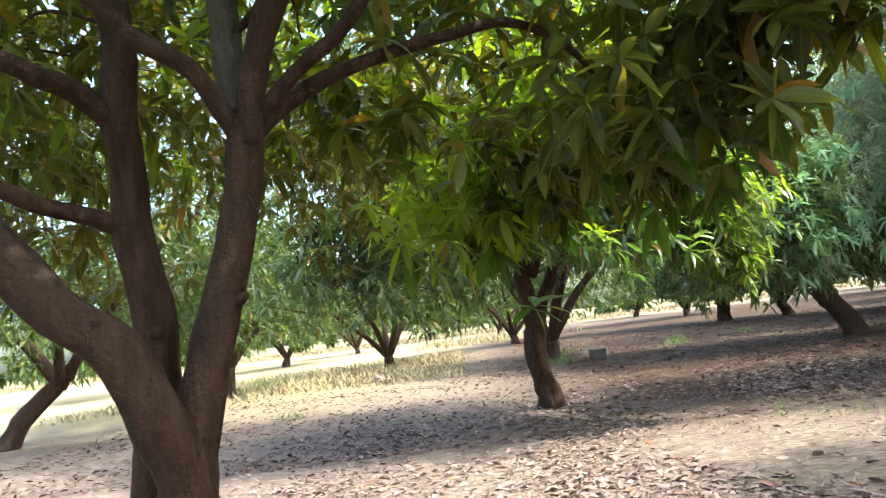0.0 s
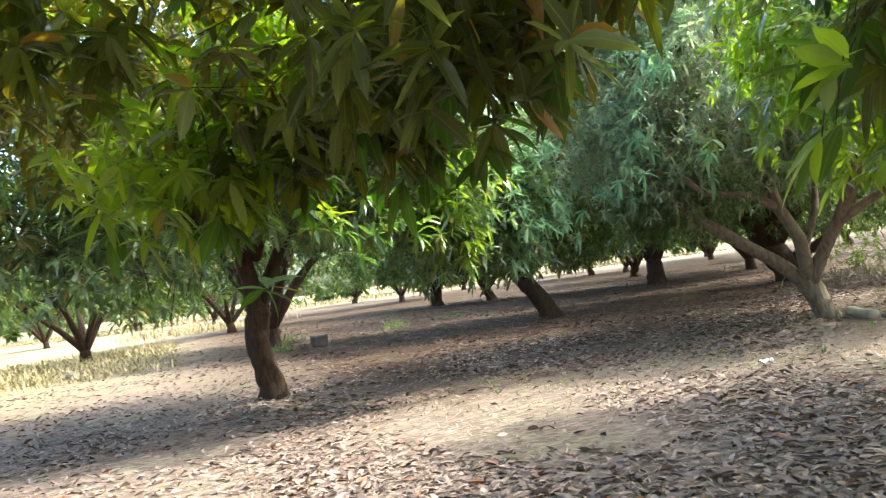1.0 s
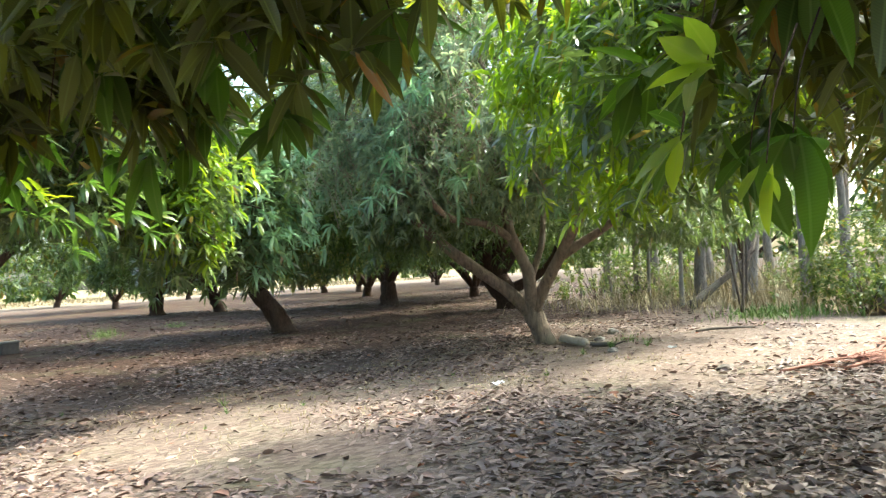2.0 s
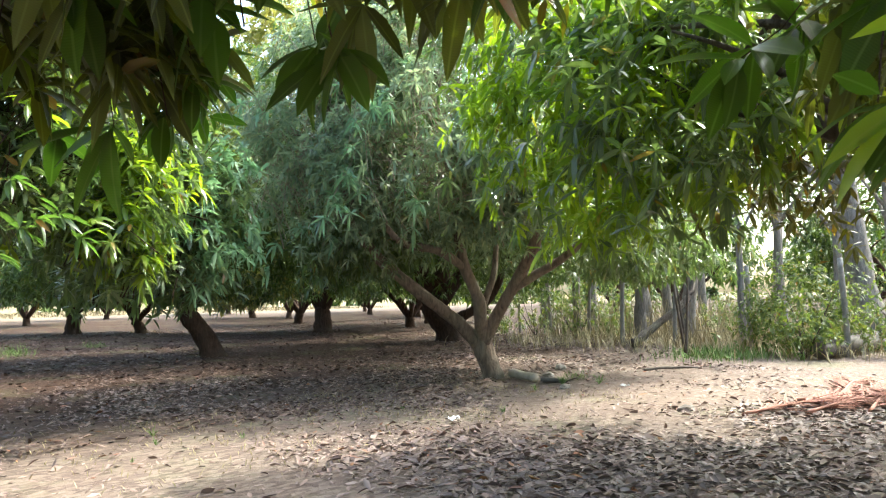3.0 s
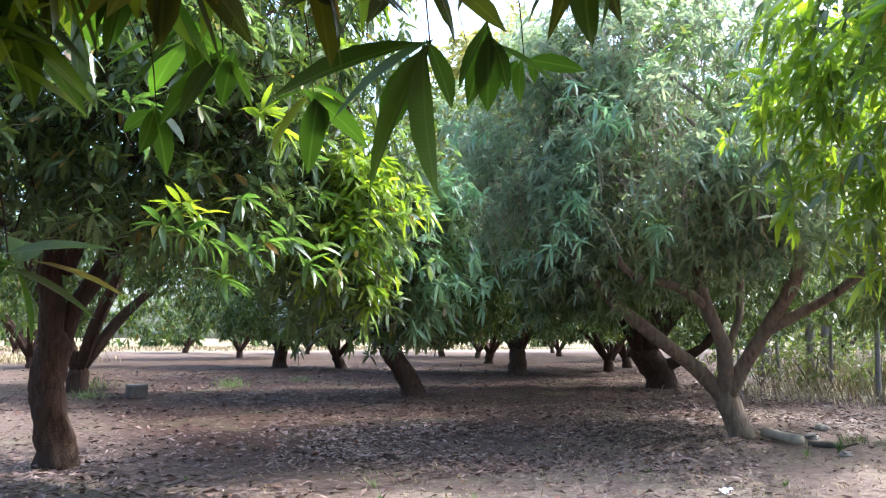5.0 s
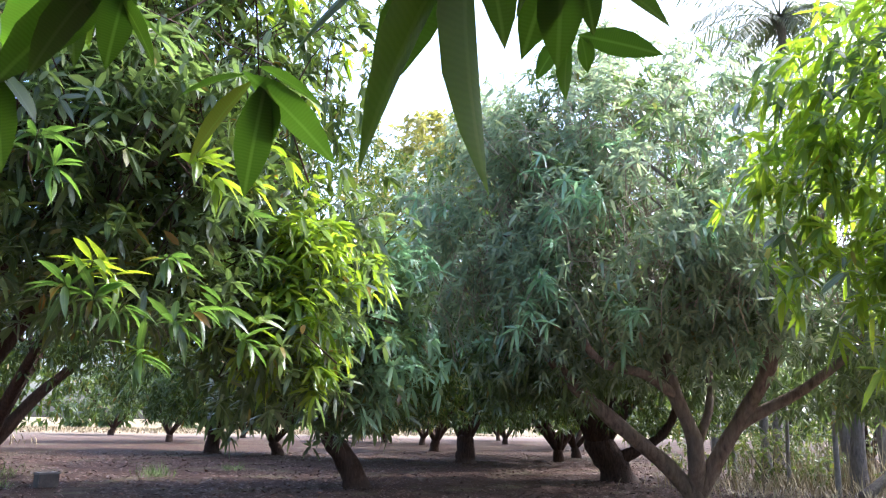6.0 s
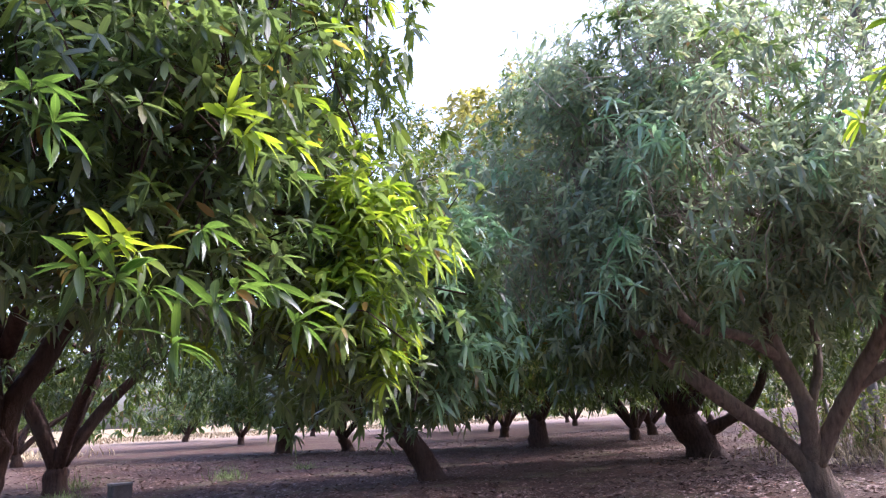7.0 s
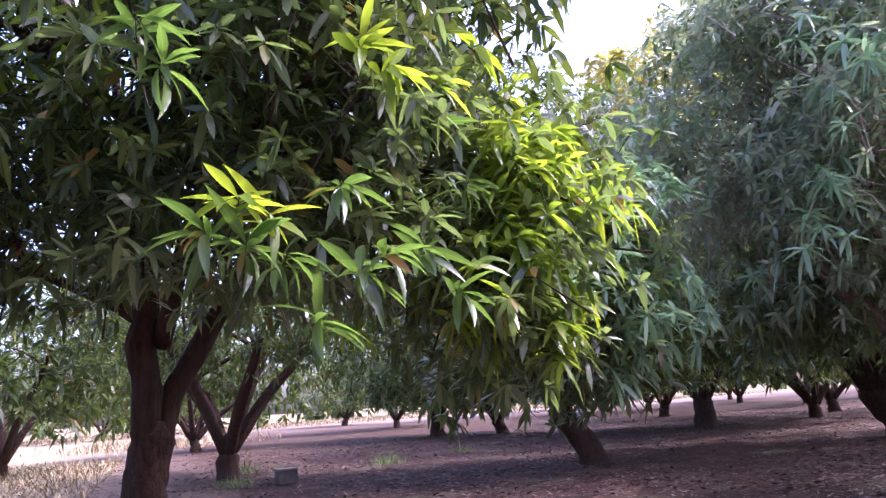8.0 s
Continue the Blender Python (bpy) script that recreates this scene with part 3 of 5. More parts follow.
SHOOTS_RIGHT = [
    ((1.61, 1.6, 1.65), [(1.64, 1.56, 1.39), (1.67, 1.62, 1.54), (1.7, 1.54, 1.51), (1.68, 1.72, 1.55), (1.73, 1.58, 1.64), (1.62, 1.7, 1.64)]),
    ((1.8, 1.79, 1.64), [(1.8, 1.83, 1.46), (1.86, 1.81, 1.54), (1.81, 1.9, 1.58), (1.94, 1.76, 1.46), (1.85, 1.9, 1.71)]),
    ((1.51, 1.8, 1.68), [(1.45, 1.93, 1.53), (1.49, 1.95, 1.62), (1.56, 1.93, 1.57), (1.57, 1.87, 1.77), (1.47, 1.85, 1.74)]),
    ((1.62, 1.8, 1.92), [(1.61, 1.9, 1.74), (1.6, 1.97, 1.84), (1.75, 1.81, 1.85), (1.7, 1.91, 1.85), (1.72, 1.82, 1.92), (1.58, 1.81, 1.83)]),
]


def shoot(parent, rng, place, ends, blade=None):
    """A shoot whose leaves spread from its node to the given tips, each leaf a part of its own."""
    base, n0 = np.array(parent.location), np.array(place)
    for e in ends:
        b = n0 + rng.normal(0, 0.012, 3)
        x = np.array(e) - b
        ln = np.linalg.norm(x)
        x /= ln
        y = unit(np.cross(np.array([x[0] * 0.8, x[1] * 0.8, 0.9]) + rng.normal(0, 0.25, 3), x))
        z = np.cross(x, y)
        k, w = ln / 0.235, min(max(ln / 0.235, 0.7), 1.15) * rng.uniform(1.0, 1.2)
        ob = new("leaf", blade or LEAF_MESH)
        ob.parent = parent
        ob.matrix_local = Matrix(((x[0] * k, y[0] * w, z[0] * k, b[0] - base[0]), (x[1] * k, y[1] * w, z[1] * k, b[1] - base[1]), (x[2] * k, y[2] * w, z[2] * k, b[2] - base[2]), (0, 0, 0, 1)))
    back = unit(base[:2] - n0[:2])
    up = n0 + np.array([back[0] * 0.05, back[1] * 0.05, 0.14])
    end = up + np.array([back[0] * 0.12, back[1] * 0.12, 0.16])
    limb("shoot", [(*n0, 0.0015), (*up, 0.002), (*end, 0.0025)], BARK_DARK, parent, 5, 3, 0.05)


def tree_near():
    """The tree beside the start of the path: three dark stems, boughs hanging over the way."""
    rng = np.random.default_rng(21)
    t = thing("mango_tree", (-0.93, 2.36, ground_height(-0.93, 2.36)), "mango tree with three dark stems and low hanging boughs", "tree", "mango trees")
    limb("trunk", [(-0.98, 2.3, -0.15, 0.15), (-0.95, 2.32, 0.5, 0.112), (-0.92, 2.33, 0.95, 0.097), (-0.91, 2.34, 1.06, 0.094), (-0.9, 2.35, 1.2, 0.078)], BARK_DARK, t, 14, 8, 0.12, 0.5)
    limb("stem", [(-0.91, 2.35, 1.05, 0.08), (-0.89, 2.36, 1.18, 0.076), (-0.83, 2.38, 1.42, 0.071), (-0.75, 2.4, 1.68, 0.064), (-0.68, 2.4, 1.95, 0.062), (-0.64, 2.38, 2.15, 0.06), (-0.62, 2.37, 2.24, 0.045)], BARK_DARK, t, 14, 6, 0.10)
    limb("limb", [(-0.63, 2.37, 2.12, 0.044), (-0.59, 2.33, 2.3, 0.046), (-0.54, 2.3, 2.44, 0.044), (-0.46, 2.26, 2.58, 0.046), (-0.35, 2.2, 2.78, 0.039), (-0.2, 2.1, 3.1, 0.025)], BARK_DARK, t, 10, 6)
    limb("stem", [(-0.65, 2.4, 2.1, 0.048), (-0.69, 2.46, 2.36, 0.054), (-0.71, 2.5, 2.56, 0.054), (-0.72, 2.55, 2.78, 0.053), (-0.68, 2.6, 3.17, 0.045), (-0.5, 2.6, 3.6, 0.03)], BARK, t, 10, 6)
    limb("limb", [(-0.63, 2.39, 2.14, 0.028), (-0.52, 2.42, 2.25, 0.032), (-0.36, 2.46, 2.34, 0.028), (-0.16, 2.52, 2.42, 0.025), (0.06, 2.6, 2.49, 0.022), (0.3, 2.7, 2.55, 0.019), (0.52, 2.8, 2.47, 0.014), (0.7, 2.95, 2.3, 0.008)], BARK_DARK, t, 9, 5)
    limb("limb", [(-0.6, 2.37, 2.2, 0.028), (-0.43, 2.32, 2.33, 0.025), (-0.28, 2.28, 2.42, 0.024), (-0.17, 2.24, 2.53, 0.022), (-0.02, 2.2, 2.71, 0.017), (0.3, 2.2, 3.0, 0.01)], BARK_DARK, t, 9, 5)
    limb("limb", [(-0.65, 2.37, 2.13, 0.034), (-0.75, 2.25, 2.34, 0.031), (-0.88, 2.15, 2.42, 0.029), (-0.96, 2.05, 2.52, 0.028), (-1.06, 1.95, 2.65, 0.022), (-1.4, 1.9, 3.0, 0.014)], BARK_DARK, t, 9, 5)
    limb("limb", [(-0.91, 2.34, 1.0, 0.085), (-0.92, 2.33, 1.12, 0.091), (-0.97, 2.28, 1.3, 0.09), (-1.06, 2.22, 1.51, 0.081), (-1.18, 2.16, 1.63, 0.077), (-1.29, 2.1, 1.8, 0.08), (-1.45, 2.05, 2.03, 0.073), (-1.69, 2.0, 2.34, 0.06), (-2.2, 2.0, 2.9, 0.03)], BARK_DARK, t, 14, 6, 0.12)
    limb("stem", [(-1.17, 2.56, -0.15, 0.12), (-1.16, 2.55, 0.5, 0.085), (-1.15, 2.55, 0.81, 0.077), (-1.11, 2.55, 1.04, 0.072), (-1.06, 2.55, 1.34, 0.074), (-1.07, 2.56, 1.61, 0.077), (-1.11, 2.56, 1.88, 0.07), (-1.11, 2.54, 2.12, 0.061), (-1.11, 2.5, 2.33, 0.06), (-1.07, 2.46, 2.53, 0.057), (-1.07, 2.42, 2.72, 0.055), (-1.1, 2.5, 3.17, 0.045), (-1.0, 2.7, 3.7, 0.03)], BARK_DARK, t, 14, 6, 0.12, 0.3)
    limb("limb", [(-1.1, 2.56, 1.92, 0.036), (-1.23, 2.45, 1.97, 0.032), (-1.32, 2.35, 2.0, 0.031), (-1.42, 2.3, 2.06, 0.028), (-1.63, 2.3, 2.15, 0.022), (-2.2, 2.4, 2.4, 0.012)], BARK_DARK, t, 9, 5)
    limb("limb", [(-1.11, 2.5, 2.29, 0.044), (-1.21, 2.4, 2.39, 0.041), (-1.28, 2.3, 2.42, 0.038), (-1.36, 2.25, 2.46, 0.035), (-1.59, 2.2, 2.56, 0.028), (-2.1, 2.0, 2.9, 0.016)], BARK_DARK, t, 9, 5)
    for knot in [(-0.70, 2.36, 1.62, 0.016), (-1.03, 2.49, 1.55, 0.02), (-0.89, 2.28, 1.15, 0.02), (-1.08, 2.15, 1.58, 0.018)]:
        kx, ky, kz, kr = knot
        limb("knot", [(kx - 0.03, ky + 0.03, kz - 0.01, kr * 1.6), (kx, ky, kz, kr * 1.2), (kx + 0.03, ky - 0.02, kz + 0.01, kr * 0.5)], BARK_DARK, t, 8, 3, 0.2)
    blobs = [(-0.9, 2.8, 4.1, 2.7, 2.5, 1.2), (-0.7, 3.9, 3.0, 1.9, 1.3, 1.2), (0.3, 3.6, 2.6, 0.6, 0.9, 0.55), (-0.1, 4.2, 2.55, 1.1, 0.7, 0.7), (-2.3, 3.3, 2.7, 1.4, 1.3, 0.95)]
    branches(t, rng, [(-0.62, 2.35, 2.5, 0.04), (-1.0, 2.5, 2.6, 0.04), (-1.9, 2.0, 2.3, 0.035)], [blobs[1], blobs[4]], 6, BARK_DARK, 0.012)
    # upper crown mass mostly above view, added to shade the boughs below
    blobs[:1] = [blobs[0], (0.5, 2.4, 3.75, 1.6, 2.3, 0.7)]
    crown("crown", t, rng, blobs[:2], 800, 8, 0.18, 0.055, LEAF, MEDIUM, 0.4, shell=0.3, ragged=0.18, hang=0.2, lowest=2.6)
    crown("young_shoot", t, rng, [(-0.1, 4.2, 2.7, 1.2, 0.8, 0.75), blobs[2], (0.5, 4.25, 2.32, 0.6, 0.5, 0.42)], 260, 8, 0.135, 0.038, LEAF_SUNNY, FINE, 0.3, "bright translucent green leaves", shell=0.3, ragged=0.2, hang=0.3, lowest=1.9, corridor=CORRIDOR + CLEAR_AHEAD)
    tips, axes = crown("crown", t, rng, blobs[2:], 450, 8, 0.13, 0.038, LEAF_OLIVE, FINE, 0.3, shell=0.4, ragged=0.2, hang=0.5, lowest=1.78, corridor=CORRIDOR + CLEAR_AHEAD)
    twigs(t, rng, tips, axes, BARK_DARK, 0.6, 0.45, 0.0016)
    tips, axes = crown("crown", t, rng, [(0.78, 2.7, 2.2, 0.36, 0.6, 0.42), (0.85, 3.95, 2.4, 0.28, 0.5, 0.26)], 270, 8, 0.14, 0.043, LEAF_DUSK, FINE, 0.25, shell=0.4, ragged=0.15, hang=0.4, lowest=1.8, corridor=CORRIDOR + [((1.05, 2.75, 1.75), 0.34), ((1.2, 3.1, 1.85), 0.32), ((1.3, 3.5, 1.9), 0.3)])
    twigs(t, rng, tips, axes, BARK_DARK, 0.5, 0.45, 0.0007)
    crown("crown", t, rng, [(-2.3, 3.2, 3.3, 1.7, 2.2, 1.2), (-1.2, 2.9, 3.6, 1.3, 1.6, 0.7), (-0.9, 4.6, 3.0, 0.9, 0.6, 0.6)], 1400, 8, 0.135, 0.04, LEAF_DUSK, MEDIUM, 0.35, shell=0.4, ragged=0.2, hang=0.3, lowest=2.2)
    # unseen crown mass, added to shade the stems
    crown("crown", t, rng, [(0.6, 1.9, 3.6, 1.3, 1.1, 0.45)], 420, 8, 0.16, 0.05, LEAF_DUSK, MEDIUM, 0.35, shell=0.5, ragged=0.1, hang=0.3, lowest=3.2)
    # high limb and crown out of view, added to shade shoots and soil
    limb("limb", [(-0.6, 2.42, 2.9, 0.03), (0.1, 3.1, 3.4, 0.026), (1.0, 3.9, 3.5, 0.018), (1.9, 4.5, 3.45, 0.008)], BARK_DARK, t, 7, 4)
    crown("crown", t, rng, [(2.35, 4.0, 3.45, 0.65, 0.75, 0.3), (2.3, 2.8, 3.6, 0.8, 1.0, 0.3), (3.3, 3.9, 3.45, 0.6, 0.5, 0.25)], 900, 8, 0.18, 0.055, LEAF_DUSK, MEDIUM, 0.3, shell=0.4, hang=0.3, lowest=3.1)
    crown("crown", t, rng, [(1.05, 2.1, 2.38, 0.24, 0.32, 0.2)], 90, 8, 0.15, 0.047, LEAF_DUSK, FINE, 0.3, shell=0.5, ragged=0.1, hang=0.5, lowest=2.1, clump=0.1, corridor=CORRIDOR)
    # boughs over the way, dense, with shade from below put into the leaf colour
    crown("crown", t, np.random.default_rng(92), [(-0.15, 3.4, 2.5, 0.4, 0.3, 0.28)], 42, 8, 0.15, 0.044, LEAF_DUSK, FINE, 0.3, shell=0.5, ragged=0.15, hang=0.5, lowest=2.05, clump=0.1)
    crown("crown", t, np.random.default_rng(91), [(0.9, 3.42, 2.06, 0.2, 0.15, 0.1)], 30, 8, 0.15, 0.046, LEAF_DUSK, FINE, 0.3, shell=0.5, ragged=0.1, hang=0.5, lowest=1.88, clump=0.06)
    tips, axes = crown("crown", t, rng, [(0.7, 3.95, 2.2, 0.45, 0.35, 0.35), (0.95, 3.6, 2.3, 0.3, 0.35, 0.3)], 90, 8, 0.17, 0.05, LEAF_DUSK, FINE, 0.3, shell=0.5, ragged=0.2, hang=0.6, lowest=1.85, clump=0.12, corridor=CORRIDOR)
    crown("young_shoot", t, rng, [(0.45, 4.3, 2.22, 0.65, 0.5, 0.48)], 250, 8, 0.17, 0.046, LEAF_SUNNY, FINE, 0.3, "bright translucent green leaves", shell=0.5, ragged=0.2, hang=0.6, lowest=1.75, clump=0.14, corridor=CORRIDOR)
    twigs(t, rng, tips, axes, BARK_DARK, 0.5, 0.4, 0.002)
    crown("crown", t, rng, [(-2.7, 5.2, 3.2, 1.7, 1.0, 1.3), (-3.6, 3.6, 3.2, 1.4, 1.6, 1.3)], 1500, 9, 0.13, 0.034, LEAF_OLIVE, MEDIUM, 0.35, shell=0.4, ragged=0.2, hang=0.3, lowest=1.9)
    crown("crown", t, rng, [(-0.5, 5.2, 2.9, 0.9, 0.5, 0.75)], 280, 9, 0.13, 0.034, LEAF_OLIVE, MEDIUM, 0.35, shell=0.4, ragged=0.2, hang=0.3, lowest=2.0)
    # shoots that hang into the way
    for node_place, ends in SHOOTS_NEAR:
        shoot(t, rng, node_place, ends)
    for tip, axis, n in [((1.27, 3.64, 2.12), (0.7, 0, -0.6), 10), ((0.35, 4.3, 1.98), (0, 0.5, -1), 10), ((0.05, 4.5, 1.9), (0, 0.6, -1), 10), ((-0.3, 4.6, 1.88), (-0.1, 0.6, -1), 10),
                         ((0.6, 4.4, 2.1), (0.2, 0.5, -1), 10), ((0.2, 3.9, 1.8), (0.1, 0.3, -1), 9), ((0.8, 4.75, 2.15), (0.3, 0.6, -0.9), 9),
                         ((0.5, 4.75, 2.2), (0.1, 0.6, -0.9), 9), ((0.7, 3.2, 2.1), (0.5, 0, -1), 8), ((0.9, 2.6, 2.1), (0.6, 0, -0.7), 9), ((1.1, 3.3, 2.15), (0.6, 0.2, -0.6), 9), ((1.2, 4.2, 2.3), (0.6, 0.2, -0.6), 8)]:
        sprig(t, rng, tip, axis, n)


tree_near()


def tree_right():
    """The tree beside the clearing, whose boughs reach down to the way; its stem stands out of sight."""
    rng = np.random.default_rng(22)
    t = thing("mango_tree", (5.9, 1.4, ground_height(5.9, 1.4)), "broad mango tree with sunlit bright green low boughs", "tree", "mango trees")
    limb("trunk", [(5.9, 1.4, -0.2, 0.30), (5.88, 1.45, 0.5, 0.24), (5.8, 1.5, 1.2, 0.21), (5.75, 1.6, 1.7, 0.18)], BARK, t, 14, 6, 0.12, 0.4)
    for pts in ([(5.78, 1.55, 1.5, 0.14), (4.9, 2.0, 2.6, 0.09), (3.7, 2.3, 3.3, 0.05), (2.5, 2.2, 3.5, 0.02)],
                [(5.78, 1.55, 1.55, 0.14), (5.7, 2.8, 2.4, 0.09), (5.8, 4.0, 2.9, 0.05), (5.9, 4.9, 3.1, 0.02)],
                [(5.78, 1.55, 1.6, 0.14), (6.3, 1.4, 2.4, 0.10), (6.9, 1.2, 3.4, 0.05)],
                [(5.78, 1.55, 1.6, 0.13), (5.3, 1.2, 2.6, 0.09), (4.6, 0.8, 3.6, 0.04)]):
        limb("limb", pts, BARK, t, 9, 5)
    # the masses at x 7.5 and 8.7 are added shade casters, mostly unseen
    blobs = [(5.7, 0.7, 3.2, 2.2, 1.8, 1.4), (4.1, 1.7, 2.6, 0.8, 0.7, 0.75), (5.8, 4.85, 3.15, 1.1, 1.2, 1.35), (2.45, 1.5, 2.4, 0.5, 0.5, 0.55), (5.0, 3.7, 2.9, 1.0, 0.85, 1.0), (7.5, 3.7, 3.3, 1.5, 1.4, 1.3), (8.7, 2.8, 4.0, 1.4, 1.2, 1.0)]
    branches(t, rng, [(3.7, 2.3, 3.3, 0.05), (5.8, 4.0, 2.9, 0.05), (5.7, 2.8, 2.4, 0.09), (4.6, 2.2, 2.5, 0.09)], blobs, 14, BARK, 0.05)
    crown("young_shoot", t, rng, [blobs[2]], 780, 10, 0.17, 0.038, LEAF_SUNNY, MEDIUM, 0.45, "bright translucent green leaves in a sunlit tone", shell=0.2, ragged=0.06, clump=0.13, hang=0.1, lowest=1.65, corridor=CORRIDOR)
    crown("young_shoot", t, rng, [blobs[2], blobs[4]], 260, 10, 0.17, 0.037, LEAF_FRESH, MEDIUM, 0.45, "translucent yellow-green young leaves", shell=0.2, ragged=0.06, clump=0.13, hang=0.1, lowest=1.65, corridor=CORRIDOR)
    # extra boughs at the edge of view, added to shade the clearing floor
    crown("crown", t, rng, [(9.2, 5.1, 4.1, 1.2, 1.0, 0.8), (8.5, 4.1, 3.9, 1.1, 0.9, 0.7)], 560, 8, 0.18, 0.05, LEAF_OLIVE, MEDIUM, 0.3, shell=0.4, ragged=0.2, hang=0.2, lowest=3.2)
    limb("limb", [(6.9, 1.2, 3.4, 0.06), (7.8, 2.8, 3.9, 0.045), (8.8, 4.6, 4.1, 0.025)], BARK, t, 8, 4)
    # unseen high crown, added to shade the near boughs
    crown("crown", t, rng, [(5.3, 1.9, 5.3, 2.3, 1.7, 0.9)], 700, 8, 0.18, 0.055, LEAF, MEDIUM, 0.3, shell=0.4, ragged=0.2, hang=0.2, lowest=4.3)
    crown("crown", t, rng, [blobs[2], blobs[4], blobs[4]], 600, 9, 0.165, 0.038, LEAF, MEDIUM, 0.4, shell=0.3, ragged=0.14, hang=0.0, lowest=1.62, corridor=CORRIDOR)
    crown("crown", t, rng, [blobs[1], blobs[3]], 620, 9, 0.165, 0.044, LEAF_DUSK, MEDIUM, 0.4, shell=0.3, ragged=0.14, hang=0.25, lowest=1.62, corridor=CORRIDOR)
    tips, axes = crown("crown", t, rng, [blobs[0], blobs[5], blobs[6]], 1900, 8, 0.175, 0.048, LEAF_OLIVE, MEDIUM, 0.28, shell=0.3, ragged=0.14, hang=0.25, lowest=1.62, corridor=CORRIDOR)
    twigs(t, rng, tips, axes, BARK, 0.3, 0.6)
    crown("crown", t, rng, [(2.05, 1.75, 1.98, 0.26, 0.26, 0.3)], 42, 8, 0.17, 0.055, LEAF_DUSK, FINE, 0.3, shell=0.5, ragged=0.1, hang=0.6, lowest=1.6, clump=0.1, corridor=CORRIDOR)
    for node_place, ends in SHOOTS_RIGHT:
        shoot(t, rng, node_place, ends)
    for node_place, ends in SHOOTS_SUNLIT:
        shoot(t, rng, node_place, ends, BRIGHT_MESH)
    for tip, axis, n in [((1.95, 2.2, 1.95), (-0.6, 0.4, -0.6), 10), ((1.75, 1.6, 2.05), (-0.5, 0, -0.8), 9), ((1.6, 1.75, 2.2), (-0.6, 0.3, -0.6), 10), ((2.25, 2.15, 2.1), (-0.6, 0.2, -0.5), 10), ((2.05, 1.85, 1.75), (-0.4, 0.3, -0.7), 9)]:
        sprig(t, rng, tip, axis, n)


tree_right()


def tree_ahead():
    """The tree ahead, whose fresh bright shoots catch the sun."""
    rng = np.random.default_rng(23)
    t = thing("mango_tree", (1.12, 11.95, ground_height(1.12, 11.95)), "tall mango tree with bright fresh whorls and leaning trunk", "tree", "mango trees")
    limb("trunk", [(1.24, 11.86, -0.2, 0.2), (1.17, 11.88, 0.3, 0.178), (1.09, 11.93, 0.7, 0.168), (1.09, 12.0, 1.05, 0.165), (1.13, 12.0, 1.28, 0.165), (1.14, 12.0, 1.42, 0.12)], BARK_DARK, t, 16, 7, 0.2, 0.25)
    limb("stem", [(1.11, 12.0, 1.1, 0.135), (1.08, 12.0, 1.69, 0.132), (1.02, 12.0, 2.09, 0.125), (1.05, 11.95, 2.44, 0.115), (0.96, 11.9, 3.16, 0.115), (0.53, 11.7, 4.13, 0.09), (0.3, 11.4, 5.2, 0.05)], BARK_DARK, t, 14, 6, 0.13)
    limb("limb", [(1.15, 12.0, 1.1, 0.105), (1.31, 12.05, 1.66, 0.105), (1.5, 12.1, 2.02, 0.102), (1.7, 12.15, 2.38, 0.095), (2.12, 12.0, 2.93, 0.095), (2.9, 11.6, 3.7, 0.05)], BARK_DARK, t, 12, 6, 0.13)
    limb("limb", [(1.02, 12.0, 2.3, 0.06), (0.7, 12.0, 2.5, 0.05), (0.0, 12.0, 2.8, 0.045), (-1.2, 11.6, 3.0, 0.035), (-2.2, 11.2, 3.3, 0.03)], BARK_DARK, t, 10, 6)
    limb("limb", [(1.03, 11.95, 2.6, 0.105), (0.9, 11.55, 3.0, 0.104), (0.68, 11.2, 3.5, 0.1), (0.46, 10.8, 3.85, 0.09), (0.32, 10.4, 4.18, 0.075), (0.2, 9.6, 4.8, 0.04)], BARK_DARK, t, 10, 6)
    limb("limb", [(1.2, 12.0, 2.1, 0.09), (1.4, 11.0, 2.9, 0.07), (1.7, 9.6, 3.2, 0.04), (1.9, 8.4, 3.1, 0.02)], BARK_DARK, t, 8, 5)
    limb("limb", [(1.9, 12.0, 2.75, 0.07), (3.0, 11.4, 3.0, 0.055), (4.2, 10.9, 2.9, 0.035), (5.0, 10.7, 2.6, 0.015)], BARK_DARK, t, 8, 5)
    limb("limb", [(1.7, 9.7, 3.2, 0.035), (2.5, 9.2, 2.9, 0.025), (3.2, 8.8, 2.7, 0.014), (3.6, 8.6, 2.5, 0.006)], BARK_DARK, t, 7, 5)
    blobs = [(1.0, 11.4, 4.9, 3.75, 2.75, 3.0), (1.5, 9.3, 3.2, 1.5, 1.45, 1.25), (2.6, 9.6, 3.2, 1.15, 1.2, 1.25), (-0.6, 9.6, 3.4, 1.8, 1.6, 1.4), (2.45, 9.95, 5.1, 1.25, 1.4, 1.8), (2.25, 9.3, 4.0, 1.25, 1.35, 1.4)]
    skirt = [(3.15, 9.1, 2.4, 0.65, 0.6, 0.75), (4.7, 10.6, 2.6, 0.85, 0.8, 1.0), (4.8, 10.8, 1.75, 0.65, 0.7, 0.6), (-0.3, 8.8, 2.2, 0.7, 0.7, 0.45), (-1.2, 9.2, 2.5, 1.1, 0.9, 0.6), (3.9, 10.3, 1.75, 0.6, 0.6, 0.45)]
    fringe = [(2.6, 9.3, 2.4, 1.1, 1.0, 0.6), (1.7, 9.0, 2.4, 1.0, 1.0, 0.55), (-0.3, 10.7, 2.7, 1.3, 1.2, 0.7)]
